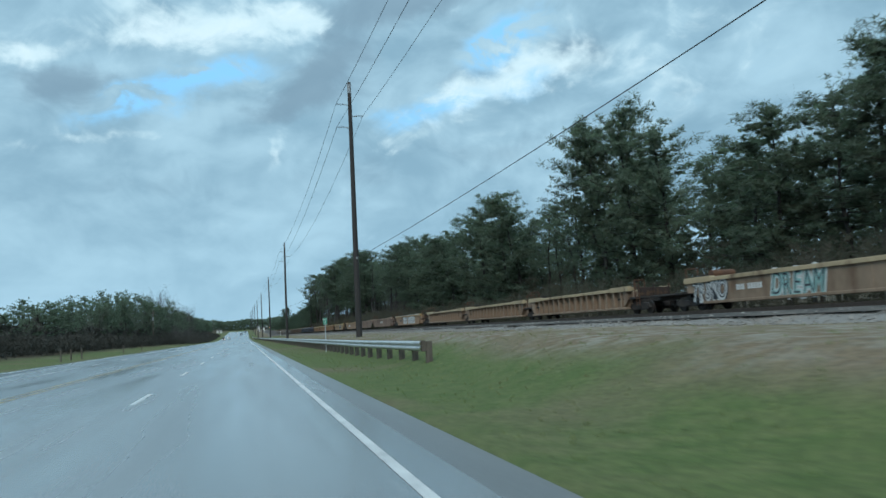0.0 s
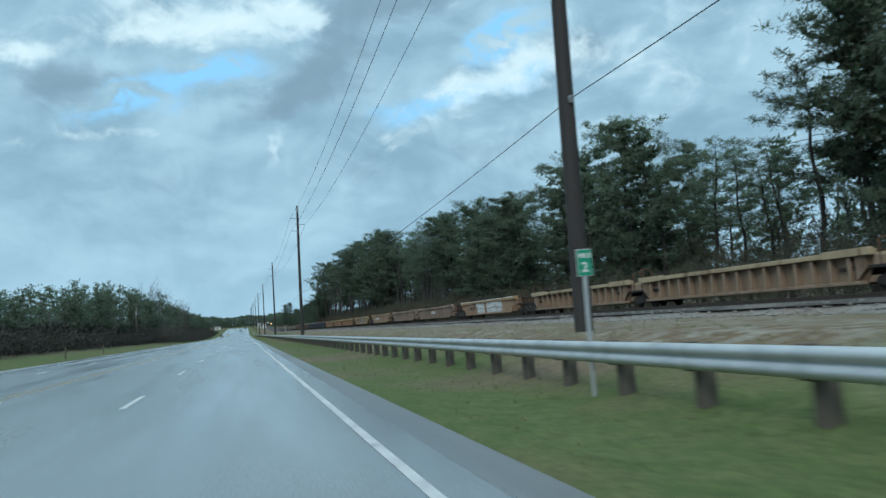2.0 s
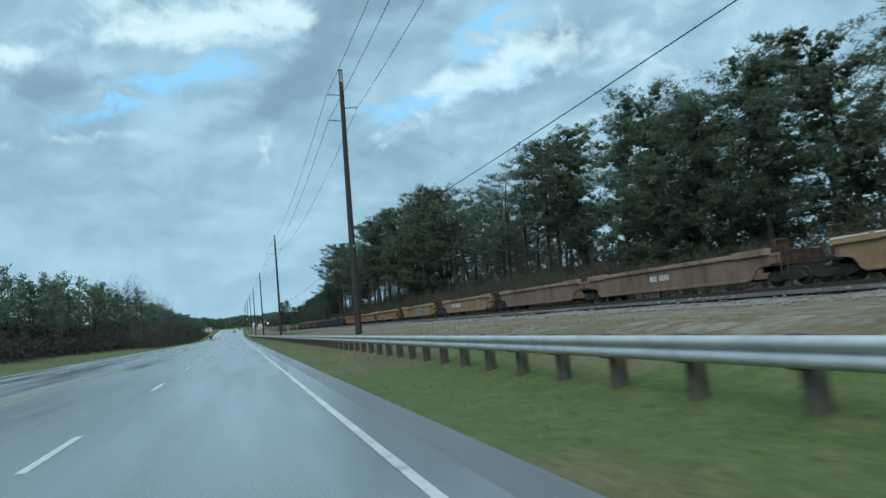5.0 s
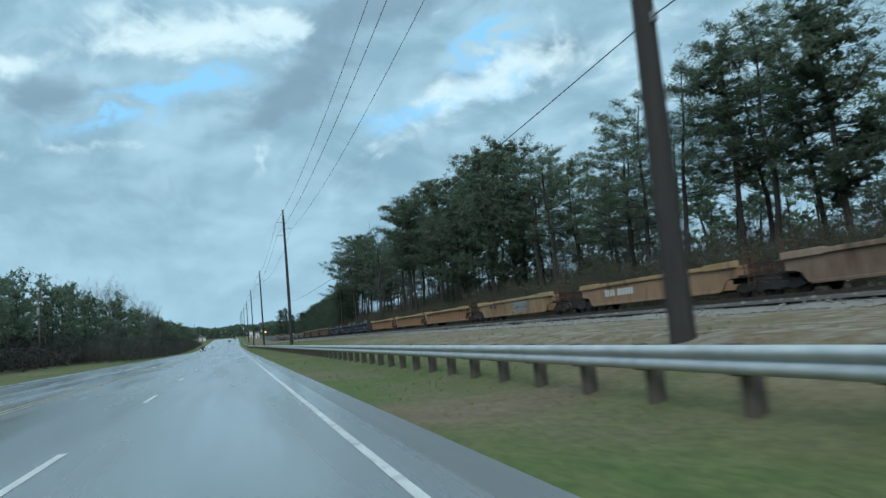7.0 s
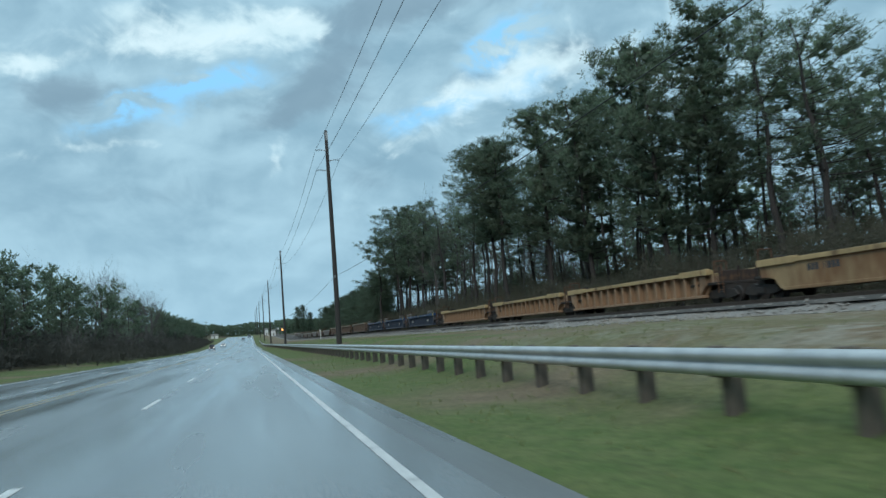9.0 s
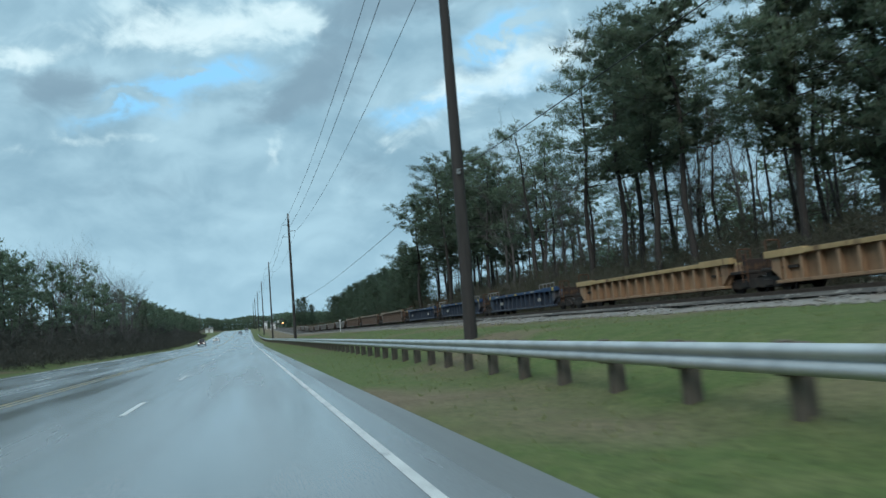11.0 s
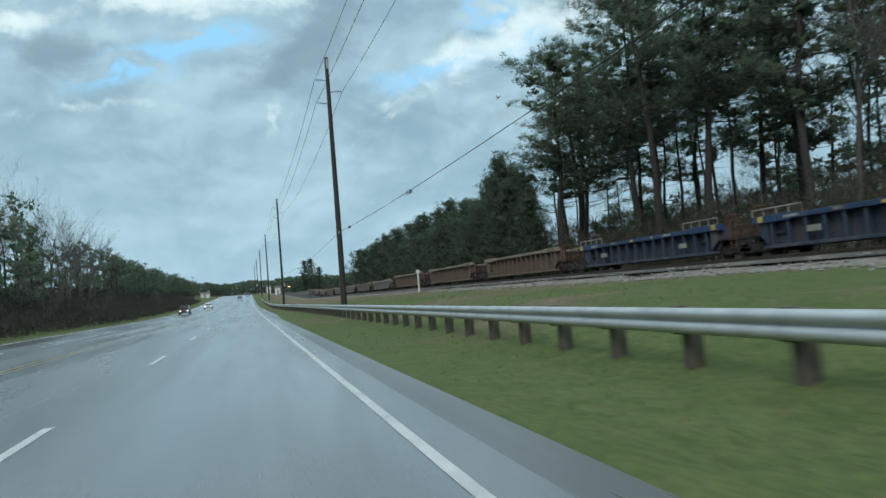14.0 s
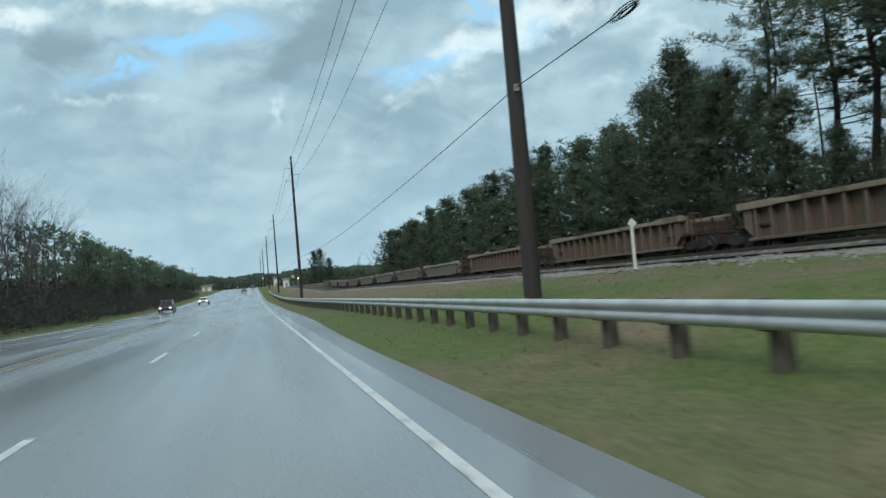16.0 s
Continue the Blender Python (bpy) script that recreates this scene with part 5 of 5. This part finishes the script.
# rows behind
y = 18.0
while y < 364:
    open_wood = 150 < y
    for x0, mix, odds in (((42, "sss", 0.5), (48, "ssn", 0.5), (55, "sbs", 0.4)) if y > 340 else ((40, "nhn", 0.5), (47, "sbn", 0.4), (54, "bsb", 0.4)) if y > 328 else ((40, "bhs", 0.7), (47, "sbn", 0.35), (54, "bsb", 0.3)) if y > 300 else ((43, "bnn", 0.35), (50, "nbn", 0.25), (56, "bbb", 0.3)) if y > 248 else ((42, "bbn", 0.75), (50, "bbb", 0.5)) if open_wood else ((44, "nbn", 0.35), (51, "bbn", 0.3)) if 77 < y < 98 else ((43, "ftb", 0.75), (50, "fbb", 0.55))):
        if rng.uniform() < odds:
            kind = mix[int(rng.integers(3))]
            set_pine(y + rng.uniform(-3, 3), x0 + rng.uniform(-2.5, 2.5), rng.uniform(16, 21) * (1.1 if y > 215 else 0.72 if y < 66 or 86 < y < 106 else 1.0), kind)
    y += rng.uniform(5.5, 8.0)
# slim straight trunks among them
for k in range(44):
    yy = 206 + 2.9 * k + rng.uniform(-1.2, 1.2)
    if yy < 218 or 256 < yy < 278 and k % 2 or 278 < yy < 304:
        continue
    set_pine(yy, rng.uniform(36, 48), rng.uniform(20, 25.5) if yy < 300 else rng.uniform(20, 24), "s")
# dense growth far back in the woods
DEEP = []
y = 60.0
while y < 300:
    x = 60 + rng.uniform(-3, 3)
    DEEP.append((DIM[int(rng.integers(3))], x, y, rng.uniform(13, 18) / 20, 1.45, rng.uniform(0, 6.28)))
    y += rng.uniform(4.5, 6.5) if y < 262 else rng.uniform(6.5, 9)
# lower growth under the open wood
y = 228.0
while y < 372:
    DEEP.append((DIM[int(rng.integers(3))], 57 + rng.uniform(-3, 4), y, rng.uniform(8.5, 11) / 20, 2.0, rng.uniform(0, 6.28)))
    DEEP.append((DIM[int(rng.integers(3))], 46 + rng.uniform(-4, 5), y + 2, rng.uniform(5.0, 8.0) / 20, 2.0, rng.uniform(0, 6.28)))
    y += rng.uniform(5, 7)
joined_woods("deep_woods", "dense dark pines deep in the woods behind the railway", DEEP)
y = 352.0
while y < 462:
    set_pine(y, 29.5 + rng.uniform(-0.8, 0.8), rng.uniform(8, 11), "r")
    if rng.uniform() < 0.6:
        set_pine(y + 3, 35 + rng.uniform(-1, 1.5), rng.uniform(12.5, 15), "r")
    y += rng.uniform(6, 8)
for yy, xx, h in ((46, 44, 17), (50, 42, 15), (53, 47, 18), (80, 43, 24), (86, 47, 16), (132, 46, 19), (199, 40, 15), (203, 44, 17), (262, 36, 20), (290, 37, 21), (299, 33, 24), (293, 31.5, 23), (288, 34, 24), (279, 40, 22), (256, 42, 21), (261, 46, 22), (265, 43, 23), (268, 48, 21), (272, 44, 22), (276, 47, 22), (284, 44, 23), (251, 40, 20), (297, 43, 22), (304, 46, 22),
                  (296, 40, 20), (330, 35, 14), (466, 32, 12), (474, 36, 14), (486, 34, 13), (500, 38, 14)):
    me = BARE[int(rng.integers(3))]
    plant_tree(me, xx, yy, h / 16, "bare_tree", L_BARE, "tree", "leafless trees by the railway", rng.uniform(0, 6.28))

# leafless trees deeper in the open wood
for k in range(26):
    yy = 216 + 3.5 * k + rng.uniform(-1.5, 1.5)
    plant_tree(BARE[k % 3], rng.uniform(45, 57), yy, rng.uniform(12, 18) / 16, "bare_tree", L_BARE, "tree", "leafless trees by the railway", rng.uniform(0, 6.28), squash=1.2)

# leafless saplings and small trees under the pines
for k in range(46):
    yy = rng.uniform(140, 346)
    xx = rng.uniform(31, 47) if yy < 250 else rng.uniform(29.5, 45)
    plant_tree(BARE[k % 3], xx, yy, rng.uniform(5.5, 11.5) / 16, "bare_tree", "slender leafless sapling under the pines", "tree", "saplings under the pines", rng.uniform(0, 6.28), squash=1.25)

# thickets of saplings between the far verge and the woods
for k in range(38):
    yy, u = rng.uniform(275, 490), rng.uniform(0, 1)
    plant_tree(BARE[k % 3], -19.5 - 12 * u, yy, (4.5 + 6.5 * u) * rng.uniform(0.8, 1.15) / 16, "bare_tree", "slender leafless sapling at the edge of the woods", "tree", "saplings across the road", rng.uniform(0, 6.28), squash=1.3)

# the woods on the other side of the road
L_LEFT = "dark pine in the woods across the road"
DEEP = []
y = 60.0
while y < 722:
    edge = -31 - 5 * ease(y, 380, 300)
    skyline = float(np.interp(y, [60, 140, 180, 230, 290, 330, 395, 428, 442, 446, 509, 560, 740],
                              [7.5, 8.4, 10.5, 13.5, 16.5, 18.5, 21.0, 23.5, 23.0, 17.8, 18.6, 17.5, 20]))
    for k in range(3 if 360 < y < 460 else 2):
        x = edge - 7.0 * k + rng.uniform(-2.5, 2.5)
        yy = y + rng.uniform(-4, 4)
        h = (1.25 + (skyline - 1.25) * -x / 38) * rng.uniform(0.93, 1.07) - ground_z(x, yy)
        if h < 3:
            continue
        if rng.uniform() < (0.96 if 368 < y < 442 else 0.08):
            plant_tree(BARE[int(rng.integers(3))], x, yy, h / (13.8 if 368 < y < 450 else 15.5), "bare_tree", L_BARE, "tree", "woods across the road", rng.uniform(0, 6.28))
        elif k:
            DEEP.append((DIM[int(rng.integers(3))], x, yy, h / 20, float(np.clip(18 / h, 0.9, 2.0)), rng.uniform(0, 6.28)))
        else:
            plant_tree(FAR[int(rng.integers(3))], x, yy, h / 20, "pine_tree", L_LEFT, "tree", "woods across the road", rng.uniform(0, 6.28),
                       squash=float(np.clip(18 / h, 0.9, 2.0)))
    y += rng.uniform(6.5, 9.0)

y = 110.0
while y < 640:
    skyline = float(np.interp(y, [110, 180, 290, 395, 428, 470, 640], [7.5, 9, 14.0, 19, 19, 15, 16]))
    h = max(4.0, (1.25 + (skyline - 1.25) * 48 / 38) * (0.42 if 366 < y < 445 else 0.78) - ground_z(-48, y))
    DEEP.append((DIM[int(rng.integers(3))], -50 + rng.uniform(-2, 2), y, h / 20, float(np.clip(22 / h, 1.1, 2.0)), rng.uniform(0, 6.28)))
    y += rng.uniform(6, 8.5)

joined_woods("deep_woods", "dense dark pines deep in the woods across the road", DEEP)

# trees near the far crossing
for x, yy, k, w in ((38.5, 775, 1.42, 1.15), (44, 790, 1.55, 1.1), (50, 800, 1.15, 1.3)):
    plant_tree(ROUND[yy % 2], x, yy, k, "pine_tree", "round-headed dark tree near the far crossing", "tree", "far trees", yy, squash=w)
for x, yy, h in ((50, 660, 15), (56, 640, 14), (47, 600, 12), (42, 560, 12)):
    plant_tree(BARE[x % 3], x, yy, h / 16, "bare_tree", L_BARE, "tree", "far trees", x)


def brush(name, label, x0, x1, y0, y1, n, zlo, zhi, mat, blade, width, seed, needles=6, slope=0.0):
    """Tangled undergrowth as one object."""
    r = np.random.default_rng(seed)
    cs = []
    for k in range(n):
        x, y = r.uniform(x0, x1), r.uniform(y0, y1)
        lump = 0.45 + 0.55 * (0.5 + 0.5 * noise.noise(Vector((x * 0.22, y * 0.16, seed))) * 1.6)
        lump *= 1 - slope * (x - x0) / (x1 - x0)
        cs.append((x, y, ground_z(x, y) + zlo + (zhi - zlo) * max(0.05, lump) * r.uniform(0, 1) ** 0.8))
    v, f = tufts(r, cs, needles, blade, width, 0.9)
    return tagged(new(name, soup(name, v.tolist(), f.tolist(), mat)), label, "undergrowth", kind="stuff")


brush("undergrowth", "brown winter undergrowth behind the railway", 28.5, 34, 10, 215, 8500, 0.1, 4.0, M_BRUSH, 0.9, 0.022, 1, 8)
brush("undergrowth", "brown winter undergrowth behind the railway", 27.5, 35, 150, 345, 11000, 0.1, 5.0, M_BRUSH, 0.9, 0.020, 2, 9)
brush("undergrowth", "dark undergrowth deep in the woods", 38, 50, 0, 262, 9000, 0.1, 7.5, M_BRUSH, 1.2, 0.037, 3, 8)
brush("undergrowth", "dark undergrowth deep in the woods", 35, 53, 245, 352, 13000, 0.1, 7.5, M_BRUSH, 1.0, 0.026, 9)
brush("undergrowth", "low brush along the far railway", 28, 34, 340, 560, 3500, 0.1, 2.6, M_BRUSH, 0.9, 0.13, 4)
# brush across the road takes the copy with shade in its colour
brush("undergrowth", "brown brush at the edge of the woods across the road", -33, -26.5, 40, 480, 8000, 0.1, 3.4, M_BRUSH_SHADED, 0.9, 0.06, 5, needles=7)
brush("undergrowth", "dark brown brush close to the road", -31, -17.5, 270, 560, 11000, 0.1, 7.0, M_BRUSH_SHADED, 0.9, 0.028, 12, needles=9, slope=0.85)
brush("undergrowth", "brown brush under the woods across the road", -46, -33, 120, 560, 6000, 0.1, 6.5, M_BRUSH_SHADED, 1.2, 0.22, 6)
brush("spring_shrub", "pale green shrub leafing out by the railway", 31, 36, 484, 498, 420, 0.5, 9.0, M_SPRING, 0.6, 0.09, 8)


def far_woods(name, label, x0, x1, yfun, hfun, n, seed):
    """A distant wooded ridge as one object of many leaf clumps."""
    r = np.random.default_rng(seed)
    cs = []
    for k in range(n):
        x = r.uniform(x0, x1)
        y = yfun(x) + r.uniform(0, 60)
        h = hfun(x) * (0.72 + 0.22 * noise.noise(Vector((x * 0.03, seed, 0.3))) + 0.10 * noise.noise(Vector((x * 0.2, seed, 1.3))))
        cs.append((x, y, ground_z(x, y) + h * r.uniform(0, 1) ** 0.8))
    v, f = tufts(r, cs, 4, 2.2, 0.8, 0.3)
    return tagged(new(name, soup(name, v.tolist(), f.tolist(), M_NEEDLE)), label, "woods", kind="stuff")


far_woods("far_woods", "distant dark wooded ridge beyond the road", -420, 420, lambda x: 1180 + abs(x) * 0.2, lambda x: 21, 22000, 61)
far_woods("far_woods", "distant woods beyond the far crossing", 26, 300, lambda x: 800 + x * 0.4, lambda x: 15, 7000, 63)

# ---------------------------------------------------------------- far crossing and shed
zc = ground_z(19, 640)
sig = thing("crossing_signal", "railway crossing signal mast with a lit amber lamp", "signal", at=(19.5, 640, zc))
bm = bmesh.new()
rod(bm, (0, 0, -0.2), (0, 0, 6.5), 0.1, 0.08, 8)
part("mast", bm, M_TIN, sig)
for z in (3.4, 5.6):
    bm = bmesh.new()
    box(bm, (-0.9, -0.15, z), (0.9, 0.05, z + 0.6), 0.03)
    part("lamp_board", bm, M_BLACK, sig)
bm = bmesh.new()
rod(bm, (0.5, -0.22, 3.7), (0.5, -0.15, 3.7), 0.32, 0.32, 14)
part("lamp", bm, M_AMBER, sig, "lit amber lamp")
zc = ground_z(17, 630)
mast = thing("crossing_mast", "railway crossing mast with a white crossbuck and dark lamp board", "signal", at=(17.0, 630, zc))
bm = bmesh.new()
rod(bm, (0, 0, -0.2), (0, 0, 5.4), 0.09, 0.08, 8)
part("mast", bm, M_TIN, mast)
for turn in (42, -42):
    bm = bmesh.new()
    box(bm, (-0.9, -0.02, -0.12), (0.9, 0.0, 0.12))
    bmesh.ops.transform(bm, verts=bm.verts[:], matrix=Matrix.Translation((0, -0.12 - turn * 0.0005, 4.6)) @ Matrix.Rotation(radians(turn), 4, "Y"))
    part("crossbuck_board", bm, M_WHITE, mast)
bm = bmesh.new()
box(bm, (-0.8, -0.16, 2.9), (0.8, 0.0, 3.5), 0.03)
part("lamp_board", bm, M_BLACK, mast)
for x, y, w_, h_, d_, nm, lb in ((15.0, 655, 2.6, 3.4, 6, "equipment_hut", "small white equipment hut by the far crossing"),
                                 (-22.5, 690, 4.6, 2.3, 4, "shed", "small white shed by the far road"),
                                 (11.5, 690, 2.2, 4.2, 5, "equipment_hut", "small white equipment hut by the far crossing")):
    z = ground_z(x, y)
    t = thing(nm, lb, "building", at=(x, y, z))
    bm = bmesh.new()
    box(bm, (-w_ / 2, -d_ / 2, -0.3), (w_ / 2, d_ / 2, h_), 0.03)
    part("wall", bm, M_WHITE, t)
    bm = bmesh.new()
    prism(bm, [(-d_ / 2 - 0.3, h_), (0, h_ + 0.8), (d_ / 2 + 0.3, h_), (d_ / 2 + 0.3, h_ - 0.1), (-d_ / 2 - 0.3, h_ - 0.1)], -w_ / 2 - 0.3, w_ / 2 + 0.3)
    part("roof", bm, M_GREY_CAR, t)
    bm = bmesh.new()
    box(bm, (-0.5, -d_ / 2 - 0.04, 0), (0.5, -d_ / 2 - 0.005, 2.0))
    part("door", bm, M_GREY_TOP, t)

# ---------------------------------------------------------------- grass and loose stones
r = np.random.default_rng(81)
cs = []
for k in range(18000):
    x, y = (r.uniform(2.7, 16.5), r.uniform(-5, 345)) if k % 4 else (r.uniform(-27, -14.8), r.uniform(0, 380))
    if x < 9.0 or y > 215 or k % 5 == 0:
        cs.append((x, y, ground_z(x, y) - 0.01))
v, f = tufts(r, cs, 4, 0.10, 0.009, 2.0)
tagged(new("grass", soup("grass", v.tolist(), f.tolist(), M_GRASS)), "patchy green and straw-coloured verge grass", "grass", kind="stuff")
v, f = [], []
for k in range(9000):
    y = r.uniform(0, 360)
    u = r.uniform(0, 1)
    pr = bed_profile(y)
    i = 0 if u < 0.45 else 1
    w_ = r.uniform(0, 1)
    x = pr[i][0] + (pr[i + 1][0] - pr[i][0]) * w_ - (r.uniform(0, 1.2) if u < 0.2 else 0)
    z = max(pr[i][1] + (pr[i + 1][1] - pr[i][1]) * w_, ground_z(x, y)) + 0.02
    s = r.uniform(0.03, 0.10)
    b = len(v)
    o = r.uniform(-0.3, 0.3, size=(6, 3)) * s
    for q, (dx_, dy_, dz_) in enumerate(((1, 0, 0), (-1, 0, 0), (0, 1, 0), (0, -1, 0), (0, 0, 0.8), (0, 0, -0.8))):
        v.append((x + dx_ * s + o[q][0], y + dy_ * s + o[q][1], z + dz_ * s + o[q][2]))
    f += [(b + 4, b, b + 2), (b + 4, b + 2, b + 1), (b + 4, b + 1, b + 3), (b + 4, b + 3, b), (b + 5, b + 2, b), (b + 5, b + 1, b + 2), (b + 5, b + 3, b + 1), (b + 5, b, b + 3)]
tagged(new("loose_stones", soup("loose_stones", v, f, M_STONE)), "loose pale stones along the ballast shoulder", "gravel", kind="stuff")
